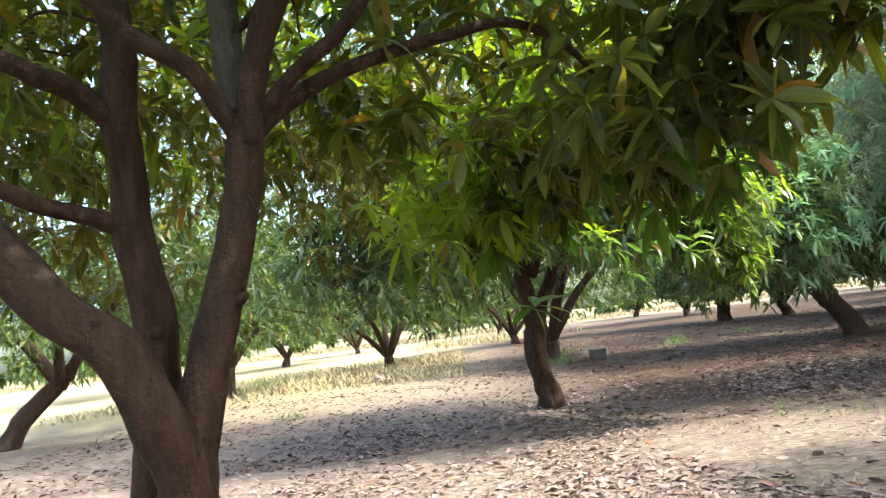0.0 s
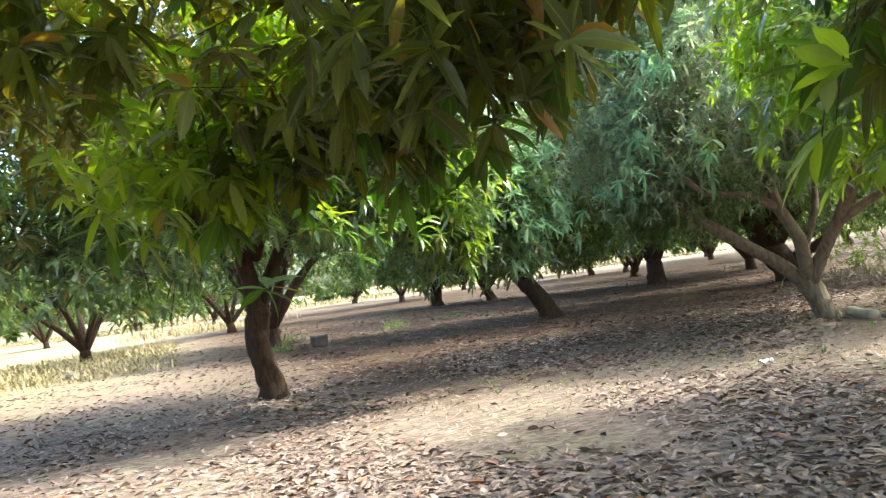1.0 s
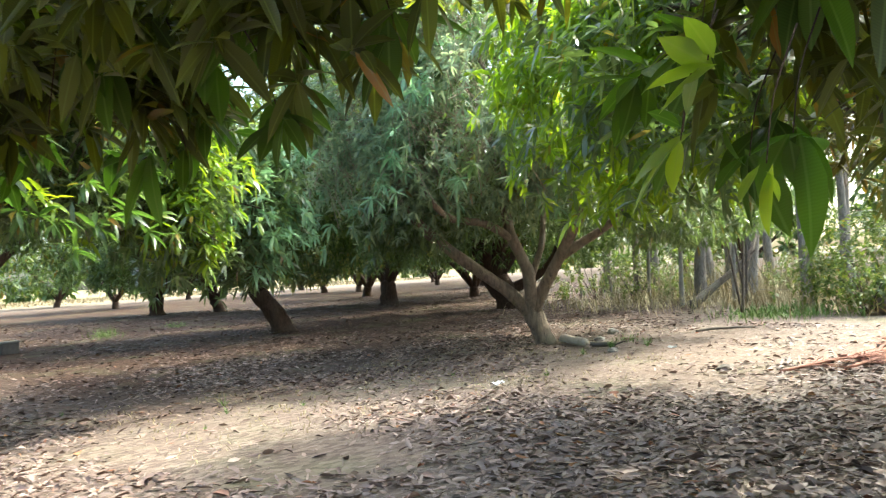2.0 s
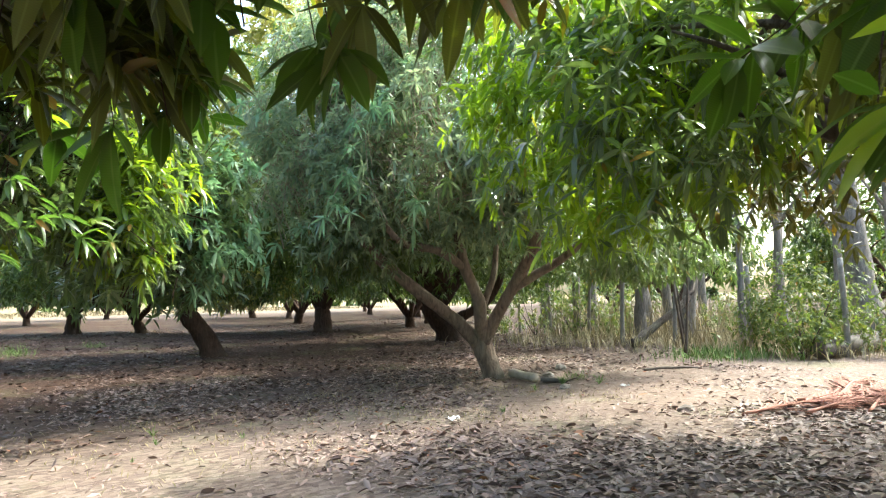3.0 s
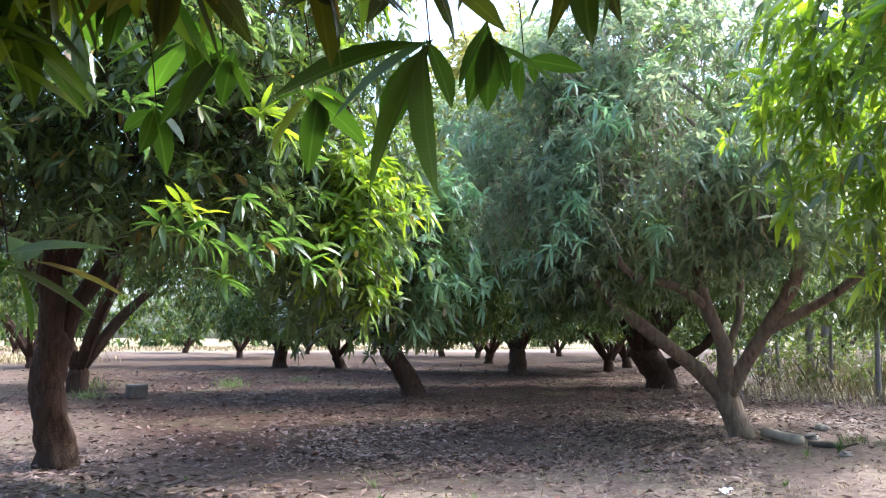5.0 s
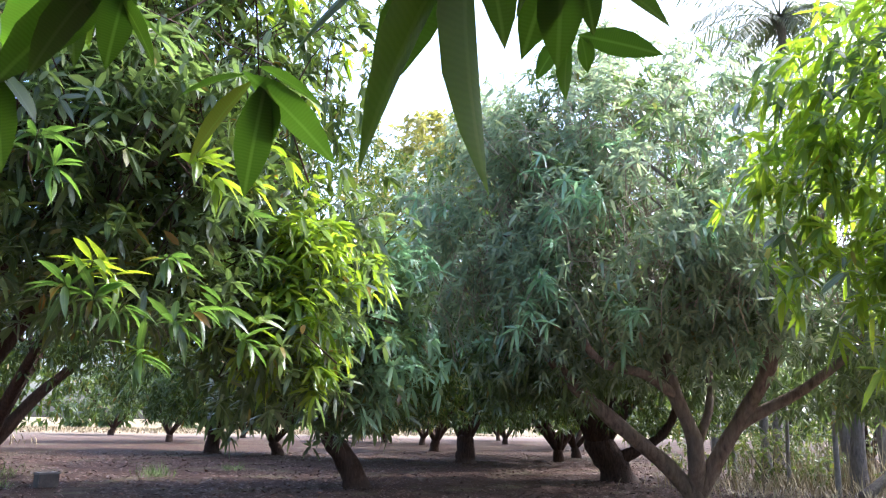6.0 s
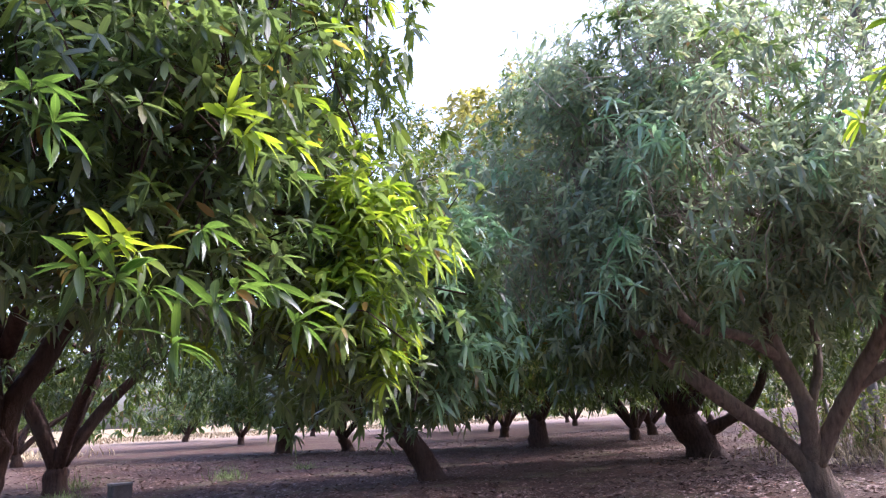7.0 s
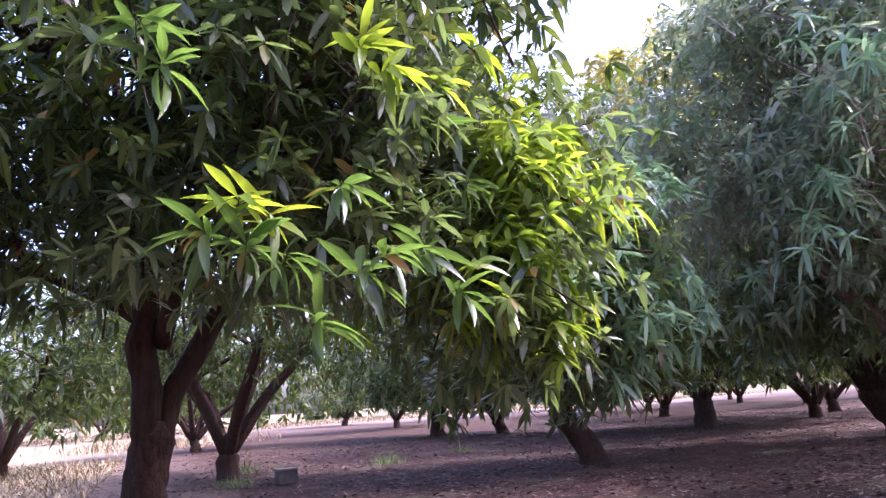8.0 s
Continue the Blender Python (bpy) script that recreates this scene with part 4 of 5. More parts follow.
    branches(t, rng, [(0.9, 11.9, 3.3, 0.08), (2.4, 11.9, 3.2, 0.06), (-1.2, 11.6, 2.7, 0.05), (1.7, 9.6, 3.2, 0.04), (0.5, 10.8, 3.85, 0.06)], blobs, 18, BARK_DARK, 0.05)
    # darker leaf colour on the left and rear masses paints in their shade
    for shape, count, low, mat in (([blobs[0], blobs[3]], 5200, 2.3, LEAF_DARK), ([blobs[k] for k in (1, 2, 4, 5)], 1500, 2.3, LEAF), ([blobs[k] for k in (1, 2, 4, 5)], 1500, 2.3, LEAF_DARK), (skirt, 1500, 1.15, LEAF), (fringe, 800, 2.0, LEAF)):
        tips, axes = crown("crown", t, rng, shape, count, 9, 0.155, 0.042, mat, MEDIUM, 0.38, shell=0.26, ragged=0.24, hang=0.0, lowest=low, clump=0.2, bunch=13, corridor=CORRIDOR)
        twigs(t, rng, tips, axes, BARK_DARK, 0.25, 0.6)
    crown("young_shoot", t, rng, [(5.15, 10.4, 2.8, 0.6, 0.6, 0.9), (4.8, 10.2, 2.2, 0.7, 0.6, 0.7)], 300, 11, 0.18, 0.042, LEAF_TEAL, FINE, 0.35, "pale blue-green leaves", shell=0.12, hang=-0.1, lowest=1.2, clump=0.13)
    crown("young_shoot", t, rng, [(3.4, 8.85, 2.35, 0.42, 0.4, 0.62), (3.3, 8.95, 2.9, 0.4, 0.4, 0.45), (3.2, 8.9, 2.1, 0.5, 0.4, 0.4)], 190, 11, 0.18, 0.04, LEAF_FRESH, FINE, 0.45, "bright yellow-green young leaves", shell=0.12, ragged=0.1, hang=-0.1, lowest=1.6, clump=0.12)
    crown("young_shoot", t, rng, [(2.5, 9.3, 3.2, 1.4, 1.4, 1.4), (2.45, 9.85, 5.0, 1.3, 1.5, 1.9), (1.2, 9.2, 3.2, 1.6, 1.5, 1.3)], 75, 11, 0.17, 0.042, LEAF_SUNNY, FINE, 0.4, "glossy bright green leaves", shell=0.06, ragged=0.1, hang=-0.1, lowest=1.8, bunch=3)
    for tip, axis, n, blade in [((1.48, 7.78, 2.26), (0, -0.5, 0.6), 14, TIP_MESH), ((1.6, 7.8, 2.2), (0.2, -0.5, 0.5), 10, TIP_MESH), ((2.01, 7.8, 3.0), (0, -0.5, 0.6), 14, TIP_MESH), ((2.13, 7.8, 2.9), (0.2, -0.5, 0.3), 12, TIP_MESH),
                                ((1.92, 7.9, 2.38), (0.1, -0.5, 0.7), 12, SHOOT_MESH), ((2.1, 7.85, 2.06), (0.2, -0.5, 0.5), 12, SHOOT_MESH), ((1.77, 7.7, 1.76), (0.1, -0.5, 0.2), 11, SHOOT_MESH), ((2.57, 8.2, 1.95), (0.1, -0.5, 0.3), 11, SHOOT_MESH),
                                ((1.5, 7.72, 2.06), (0, -0.5, 0.4), 13, SHOOT_MESH), ((1.66, 7.75, 2.02), (0.2, -0.5, 0.5), 12, SHOOT_MESH), ((2.35, 8.1, 2.14), (0.2, -0.5, 0.6), 12, SHOOT_MESH), ((1.97, 7.8, 1.98), (0, -0.5, 0.4), 11, SHOOT_MESH),
                                ((1.1, 7.6, 2.88), (0, -0.5, 0.3), 12, SHOOT_MESH), ((1.2, 7.6, 2.7), (0.1, -0.5, 0.2), 11, SHOOT_MESH), ((2.74, 8.4, 2.58), (0.2, -0.5, 0.6), 12, SHOOT_MESH), ((3.1, 8.7, 2.5), (0.3, -0.5, 0.5), 12, TIP_MESH),
                                ((3.29, 8.85, 2.1), (0.3, -0.5, 0.3), 12, TIP_MESH), ((2.46, 8.2, 2.8), (0.2, -0.5, 0.6), 12, SHOOT_MESH), ((1.35, 7.74, 2.1), (-0.2, -0.5, 0.3), 12, SHOOT_MESH), ((3.5, 8.7, 2.7), (0.4, -0.4, 0.4), 12, TIP_MESH)]:
        sprig(t, rng, tip, axis, n, 0.88, blade)


tree_ahead()


def tree_forked():
    """The pale many-limbed tree at the clearing with grey drooping foliage."""
    rng = np.random.default_rng(24)
    t = thing("mango_tree", (9.75, 9.6, ground_height(9.75, 9.6)), "pale many-limbed mango tree with dense drooping grey-green leaves", "tree", "mango trees")
    limb("trunk", [(9.85, 9.5, -0.2, 0.185), (9.74, 9.58, 0.2, 0.165), (9.62, 9.65, 0.55, 0.17), (9.58, 9.64, 0.8, 0.14)], BARK_PALE, t, 14, 7, 0.14, 0.2)
    limb("limb", [(9.62, 9.66, 0.5, 0.115), (9.2, 9.8, 0.95, 0.11), (8.5, 10.0, 1.45, 0.10), (7.85, 10.24, 2.0, 0.09), (7.2, 10.5, 2.8, 0.06)], BARK_PALE, t, 12, 6)
    limb("limb", [(9.6, 9.62, 0.6, 0.12), (9.45, 9.5, 0.95, 0.11), (9.35, 9.45, 1.3, 0.105), (9.05, 9.5, 1.9, 0.09), (9.0, 9.6, 2.6, 0.07), (8.9, 9.7, 3.6, 0.04)], BARK_PALE, t, 12, 6)
    limb("limb", [(9.05, 9.5, 1.85, 0.07), (8.5, 9.55, 2.1, 0.065), (7.7, 9.65, 2.25, 0.055), (7.0, 9.5, 2.9, 0.03)], BARK_PALE, t, 9, 5)
    limb("limb", [(9.62, 9.58, 0.6, 0.115), (9.66, 9.35, 1.0, 0.105), (9.72, 8.95, 1.6, 0.10), (9.66, 8.5, 2.2, 0.09), (9.7, 8.3, 3.0, 0.08), (9.8, 8.2, 4.0, 0.05)], BARK_PALE, t, 12, 6)
    limb("limb", [(9.7, 9.05, 1.45, 0.08), (9.85, 8.7, 1.68, 0.075), (10.05, 8.25, 1.95, 0.065), (10.4, 7.5, 2.6, 0.04)], BARK_PALE, t, 9, 5)
    limb("limb", [(9.5, 9.55, 1.1, 0.07), (9.7, 9.5, 1.5, 0.06), (9.85, 9.5, 1.85, 0.055), (10.2, 9.7, 2.8, 0.035)], BARK_PALE, t, 9, 5)
    blobs = [(9.7, 9.9, 4.6, 3.2, 3.1, 2.05), (8.9, 10.8, 5.8, 1.9, 1.8, 1.35), (7.5, 11.3, 3.5, 1.6, 1.6, 1.6), (8.0, 9.4, 3.5, 1.5, 1.8, 1.5), (9.3, 7.6, 3.6, 1.8, 1.3, 1.4), (7.3, 10.6, 2.8, 1.0, 1.4, 0.9), (8.2, 11.8, 4.8, 1.7, 1.8, 1.5), (11.7, 11.2, 4.2, 2.3, 2.0, 2.1)]
    skirt = [(7.9, 10.7, 2.3, 0.9, 1.2, 0.6), (10.7, 7.3, 2.5, 1.3, 0.9, 0.8), (11.6, 8.0, 2.6, 1.2, 1.2, 0.9), (8.6, 11.6, 2.4, 1.0, 1.0, 0.7)]
    branches(t, rng, [(8.9, 9.7, 3.0, 0.05), (9.7, 8.3, 3.0, 0.06), (7.4, 10.4, 2.6, 0.06), (10.2, 9.7, 2.8, 0.035)], blobs, 24, BARK_PALE, 0.045)
    crown("crown", t, rng, skirt, 180, 9, 0.15, 0.04, LEAF_GREY, MEDIUM, 0.45, shell=0.35, ragged=0.2, hang=0.55, lowest=1.5)
    # darker leaf colour here paints in the shade inside and below the crown
    crown("crown", t, rng, skirt + [(8.9, 9.8, 3.2, 1.6, 2.0, 0.9), (9.0, 11.9, 2.6, 1.6, 0.8, 0.9), (12.6, 9.4, 2.5, 1.3, 1.2, 0.75), (11.4, 10.6, 2.5, 1.2, 1.0, 0.7), (11.9, 7.8, 2.1, 1.3, 0.9, 0.55), (12.8, 7.5, 2.2, 1.1, 0.9, 0.55)], 2700, 9, 0.16, 0.04, LEAF, MEDIUM, 0.55, "inner leaves in a darker green, painting the crown's shade", shell=0.35, ragged=0.2, hang=0.4, lowest=1.5)
    tips, axes = crown("crown", t, rng, blobs, 10000, 9, 0.14, 0.036, LEAF_GREY, MEDIUM, 0.4, shell=0.18, ragged=0.22, hang=0.05, lowest=1.9, clump=0.22, bunch=24)
    # same darker colour inside the upper crown, for its inner shade
    crown("crown", t, rng, [(x, y, z + 0.25, a * 0.85, b * 0.85, c * 0.85) for x, y, z, a, b, c in (blobs[0], blobs[1], blobs[6], blobs[7])], 1700, 9, 0.17, 0.042, LEAF, MEDIUM, 0.5, "inner leaves in a darker green, painting the crown's shade", shell=0.15, ragged=0.1, hang=0.3, lowest=2.0)
    twigs(t, rng, tips, axes, TWIG_STRAW, 0.3, 0.9, 0.006)
    crown("young_shoot", t, rng, [(8.0, 9.4, 3.4, 1.6, 1.9, 1.6), (7.3, 10.6, 2.8, 1.1, 1.5, 1.0), (7.5, 11.4, 3.5, 1.7, 2.0, 1.7)], 150, 11, 0.19, 0.04, LEAF_TEAL, FINE, 0.6, "pale blue-green leaf whorls", shell=0.03, ragged=0.12, hang=0.3, lowest=1.8, bunch=4)


tree_forked()


def tree_general(place, label, seed, lean, fork, crown_radius, top, bottom, trunk_radius, count, leaf, mat, bark, per=9, limbs=4, sections=MEDIUM, width=0.27, squash=1.0, offset=(0, 0)):
    """A mango tree as one sees it across the orchard: short trunk, low fork, wide dense crown."""
    rng = np.random.default_rng(seed)
    x, y = place
    t = thing("mango_tree", (x, y, ground_height(x, y)), label, "tree", "mango trees")
    fx, fy = x + lean[0], y + lean[1]
    limb("trunk", [(x, y, -0.25, trunk_radius * 1.25), (x + lean[0] * 0.3, y + lean[1] * 0.3, fork * 0.4, trunk_radius), (fx, fy, fork, trunk_radius * 0.92), (fx + lean[0] * 0.2, fy + lean[1] * 0.2, fork * 1.2, trunk_radius * 0.7)], bark, t, 12, 5, 0.13, 0.45)
    roots = []
    for k in range(limbs):
        a = 2 * math.pi * k / limbs + rng.uniform(-0.4, 0.4) + seed
        out = crown_radius * rng.uniform(0.45, 0.7)
        e = (fx + math.cos(a) * out, fy + math.sin(a) * out * squash, bottom + (top - bottom) * rng.uniform(0.35, 0.6))
        m1 = (fx + (e[0] - fx) * 0.3, fy + (e[1] - fy) * 0.3, fork + (e[2] - fork) * 0.33)
        m2 = (fx + (e[0] - fx) * 0.65, fy + (e[1] - fy) * 0.65, fork + (e[2] - fork) * 0.62)
        limb("limb", [(fx, fy, fork * 0.9, trunk_radius * 0.6), (*m1, trunk_radius * 0.5), (*m2, trunk_radius * 0.34), (*e, trunk_radius * 0.15)], bark, t, 8, 4)
        roots.append((*m2, trunk_radius * 0.3))
    cx, cy, mid_z, rz = fx + lean[0] * 0.5 + offset[0], fy + lean[1] * 0.5 + offset[1], (top + bottom) / 2, (top - bottom) / 2
    blobs = [(cx, cy, mid_z + rz * 0.1, crown_radius * 0.85, crown_radius * 0.85 * squash, rz * 0.95)]
    for k in range(6):
        a = 2 * math.pi * k / 6 + rng.uniform(-0.4, 0.4)
        d = crown_radius * rng.uniform(0.5, 0.66)
        s = crown_radius * rng.uniform(0.34, 0.48)
        blobs.append((cx + math.cos(a) * d, cy + math.sin(a) * d * squash, bottom + s * 0.6 + (top - bottom) * rng.uniform(0.0, 0.3), s, s, s * 0.8))
    branches(t, rng, roots, blobs, 6, bark, trunk_radius * 0.3)
    crown("crown", t, rng, blobs, count, per, leaf, leaf * width, mat, sections, 0.4, shell=0.2, ragged=0.15, hang=0.3, lowest=bottom, clump=leaf * 0.9)
    return t


# out-of-view tree, added for the shadow it throws on the clearing
tree_general((11.2, 0.2), "unseen mango tree that shades the clearing", 30, (0, 0), 1.0, 3.4, 6.2, 1.6, 0.25, 2000, 0.22, LEAF, BARK, sections=COARSE)
tree_general((9.85, 19.0), "leaning mango tree with dark green crown", 31, (-0.55, 0.3), 1.0, 4.4, 8.8, 1.3, 0.25, 6400, 0.19, LEAF_DARK, BARK_DARK, sections=COARSE, squash=0.75)
# darker leaf colour deepens the shade under the old tree's crown
old_tree = tree_general((17.1, 17.2), "old dark mango tree with thick forked trunk", 32, (-0.4, 0.45), 1.0, 5.3, 9.2, 1.3, 0.42, 7400, 0.20, LEAF_DARK, BARK_DARK, limbs=5, offset=(-0.9, -1.9), sections=COARSE)
limb("limb", [(17.0, 17.25, 0.55, 0.22), (17.35, 16.8, 0.85, 0.15), (17.7, 16.4, 1.15, 0.125), (17.95, 16.05, 1.7, 0.11), (18.1, 15.8, 2.6, 0.09), (18.0, 15.6, 4.0, 0.07)], BARK_DARK, old_tree, 10, 6, 0.12)
limb("limb", [(16.9, 17.4, 0.8, 0.26), (16.6, 17.75, 1.4, 0.22), (16.2, 18.0, 2.2, 0.17), (15.8, 18.2, 3.4, 0.1)], BARK_DARK, old_tree, 10, 6, 0.12)
tree_general((19.0, 26.4), "tall mango tree with a sunlit rounded crown", 33, (0, 0), 0.9, 6.2, 13.8, 0.95, 0.36, 8600, 0.38, LEAF_GOLD, BARK_DARK, limbs=5, sections=COARSE, width=0.34)
tree_general((-9.9, 15.4), "sunlit mango tree with slanting stem", 35, (1.2, 0.2), 1.3, 5.0, 7.0, 1.6, 0.2, 4200, 0.21, LEAF_DARK, BARK_DARK, limbs=5, sections=COARSE)
tree_general((-7.9, 24.0), "mango tree with low spreading crown", 36, (0.1, 0), 1.0, 4.6, 7.0, 1.5, 0.2, 2600, 0.25, LEAF_DARK, BARK_DARK, limbs=5, sections=COARSE)
tree_general((2.7, 24.0), "mango tree with forked trunk and airy crown", 34, (0, 0), 0.5, 4.2, 6.5, 2.0, 0.28, 3400, 0.21, LEAF_DARK, BARK_DARK, limbs=6, sections=COARSE)
tree_general((15.2, 35.0), "mango tree with crooked forked trunk", 37, (-0.3, 0), 0.5, 4.6, 7.0, 1.25, 0.24, 2400, 0.29, LEAF_DARK, BARK_DARK, limbs=4, sections=COARSE)
tree_general((12.8, 36.8), "mango tree with stout trunk", 38, (0, 0), 0.9, 4.8, 7.5, 1.3, 0.32, 2400, 0.29, LEAF, BARK_DARK, limbs=5, sections=COARSE)
far_a = tree_general((15.8, 53.0), "distant mango tree with open forked trunk", 39, (0, 0), 0.45, 5.0, 7.0, 1.2, 0.22, 900, 0.44, LEAF_DARK, BARK_DARK, limbs=5, sections=COARSE)
far_b = tree_general((17.2, 74.5), "distant mango tree with wide low crown", 40, (0.2, 0), 0.5, 5.6, 7.5, 1.2, 0.26, 900, 0.47, LEAF_DARK, BARK_DARK, limbs=5, sections=COARSE)
far_c = tree_general((32.0, 47.7), "distant mango tree with wide low crown", 41, (0.1, 0), 0.45, 5.2, 7.2, 1.2, 0.22, 900, 0.45, LEAF_DARK, BARK_DARK, limbs=5, sections=COARSE)
for i, (x, y, turn, src) in enumerate([(24.0, 26.3, 40, far_a), (28.2, 29.2, 100, far_c), (33.5, 55.0, 200, far_b), (42.0, 50.0, 10, far_a), (-12.4, 50.0, 70, far_b), (-21.0, 62.0, 130, far_a), (-9.5, 64.0, 210, far_c), (-18.0, 38.0, 20, far_c),
                                       (3.0, 66.0, 300, far_a), (5.0, 90.0, 45, far_b), (-4.0, 84.0, 160, far_c), (26.0, 66.0, 330, far_c), (40.0, 70.0, 80, far_b), (50.0, 60.0, 190, far_c), (26.0, 38.0, 260, far_b), (36.0, 38.0, 30, far_a), 
                                       (2.6, 40.0, 150, far_c), (-3.4, 31.5, 110, far_a), (-26.0, 22.0, 80, far_a), (46.0, 40.0, 140, far_b),
                                       # the first three stand unseen behind the start, added to cut sky light
                                       (-6.0, -5.0, 15, far_a), (2.5, -6.5, 75, far_b), (10.0, -8.0, 310, far_a), (34.0, 8.0, 100, far_c), (36.0, 19.0, 210, far_a), (46.0, 12.0, 20, far_b), (44.0, 27.0, 170, far_c)]):
    copy_thing(src, pose(x, y, ground_height(x, y), 0, 0, turn))


# ---- the scrubby edge of the orchard, with its fence ----
def scrub_tree(place, height, radius, lean, label, seed, crown_size=1.0, bark=None, dense=240):
    rng = np.random.default_rng(seed)
    x, y = place
    t = thing("scrub_tree", (x, y, ground_height(x, y)), label, "tree", "scrub trees along the fence")
    b = bark or BARK_GREY
    top = (x + lean[0], y + lean[1], height)
    limb("trunk", [(x, y, -0.2, radius * 1.3), (x + lean[0] * 0.2, y + lean[1] * 0.3, height * 0.3, radius), (x + lean[0] * 0.6, y + lean[1] * 0.6, height * 0.65, radius * 0.8), (*top, radius * 0.4)], b, t, 9, 5, 0.1, 0.3)
    blobs = []
    for k in range(4):
        a = seed + 1.7 * k
        e = (top[0] + math.cos(a) * 1.1 * crown_size, top[1] + math.sin(a) * 1.1 * crown_size, height * (0.85 + 0.12 * k))
        limb("branch", [(x + lean[0] * 0.6, y + lean[1] * 0.6, height * (0.55 + 0.08 * k), radius * 0.5), ((top[0] + e[0]) / 2, (top[1] + e[1]) / 2, height * (0.75 + 0.06 * k), radius * 0.35), (*e, radius * 0.12)], b, t, 6, 3)
        blobs.append((*e, 0.9 * crown_size, 0.9 * crown_size, 0.7 * crown_size))
    crown("crown", t, rng, blobs, dense, 8, 0.20, 0.06, LEAF_SCRUB, COARSE, 0.4, shell=0.4, ragged=0.2, hang=0.3, lowest=height * 0.5)


for i, (x, y, h, r, lx, ly, c, d) in enumerate([(19.2, 11.9, 4.2, 0.16, 0.3, -0.2, 1.2, 300), (20.2, 11.0, 4.6, 0.2, 0.6, -0.5, 1.2, 300), (18.6, 8.7, 4.8, 0.09, 0.1, 0.1, 0.9, 160), (20.6, 8.4, 5.0, 0.12, 0.2, 0.2, 1.0, 160),
                                               (22.5, 12.6, 5.4, 0.14, -0.2, 0.2, 1.3, 240), (21.4, 15.4, 5.0, 0.13, 0.2, 0.1, 1.3, 260), (23.5, 9.6, 5.5, 0.15, 0.1, -0.3, 1.2, 180), (24.6, 16.8, 5.8, 0.16, 0.3, 0, 1.5, 300), (22.6, 6.2, 5.0, 0.1, -0.2, 0.1, 1.0, 140),
                                               (26.5, 13.2, 6.0, 0.15, 0.2, 0.3, 1.5, 260), (26.0, 20.0, 6.0, 0.18, 0, 0, 1.8, 340), (28.0, 9.0, 6.0, 0.15, 0, 0, 1.6, 220)]):
    scrub_tree((x, y), h, r, (lx, ly), "slender grey tree with thin sunlit foliage" if r < 0.15 else "grey-trunked tree at the orchard fence", 60 + i, c, None, int(d * 0.7))
scrub_tree((20.2, 6.2), 6.5, 0.30, (-0.5, 0.7), "thick leaning grey trunk at the edge of the clearing", 90, 1.6, None, 300)


def sapling(place, height, seed, label):
    rng = np.random.default_rng(seed)
    x, y = place
    t = thing("sapling", (x, y, ground_height(x, y)), label, "sapling", "saplings at the clearing")
    limb("stem", [(x, y, -0.1, 0.04), (x + 0.2, y, height * 0.5, 0.028), (x + 0.5, y + 0.1, height, 0.012)], BARK, t, 7, 4)
    limb("stem", [(x, y, 0.1, 0.034), (x - 0.12, y + 0.1, height * 0.5, 0.024), (x - 0.3, y + 0.2, height * 1.05, 0.01)], BARK, t, 7, 4)
    crown("crown", t, rng, [(x + 0.2, y, height, 0.6, 0.6, 0.5), (x - 0.2, y + 0.1, height * 0.9, 0.5, 0.5, 0.5)], 90, 7, 0.16, 0.05, LEAF_SCRUB, COARSE, 0.4, shell=0.4, lowest=height * 0.5)


sapling((15.1, 8.6), 2.3, 101, "thin two-stemmed sapling in dry grass")
sapling((17.9, 9.9), 2.6, 102, "thin two-stemmed sapling beside a fence post")


def bush(place, size, count, seed, label, mat=None):
    rng = np.random.default_rng(seed)
    x, y = place
    t = thing("bush", (x, y, ground_height(x, y)), label, "bush", "bushes along the fence")
    for k in range(5):
        a = k * 1.3 + seed
        limb("stem", [(x, y, -0.05, 0.02), (x + math.cos(a) * size * 0.3, y + math.sin(a) * size * 0.3, size * 0.5, 0.014), (x + math.cos(a) * size * 0.6, y + math.sin(a) * size * 0.6, size * 1.0, 0.006)], BARK, t, 5, 3)
    blobs = [(x, y, size * 0.75, size * 0.75, size * 0.75, size * 0.65), (x + size * 0.5, y - size * 0.3, size * 0.5, size * 0.5, size * 0.5, size * 0.5), (x - size * 0.45, y + size * 0.35, size * 0.55, size * 0.5, size * 0.5, size * 0.55)]
    crown("crown", t, rng, blobs, count, 7, 0.15, 0.055, mat or LEAF_SCRUB, COARSE, 0.3, shell=0.35, ragged=0.2, lowest=0.08)


for i, (x, y, sz, n) in enumerate([(16.4, 6.6, 0.75, 160), (17.6, 6.9, 1.5, 700), (19.6, 14.3, 1.1, 200), (20.6, 16.6, 1.6, 300), (21.4, 10.2, 0.8, 110), (18.2, 5.0, 1.1, 240), (23.8, 14.4, 1.3, 200), (20.0, 12.7, 0.7, 90), (26.5, 17.8, 2.0, 300), (25.5, 11.2, 1.3, 180)]):
    bush((x, y), sz, n, 120 + i, "low bright green bush in dry grass" if sz < 1.3 else "leafy green bush beyond the fence")


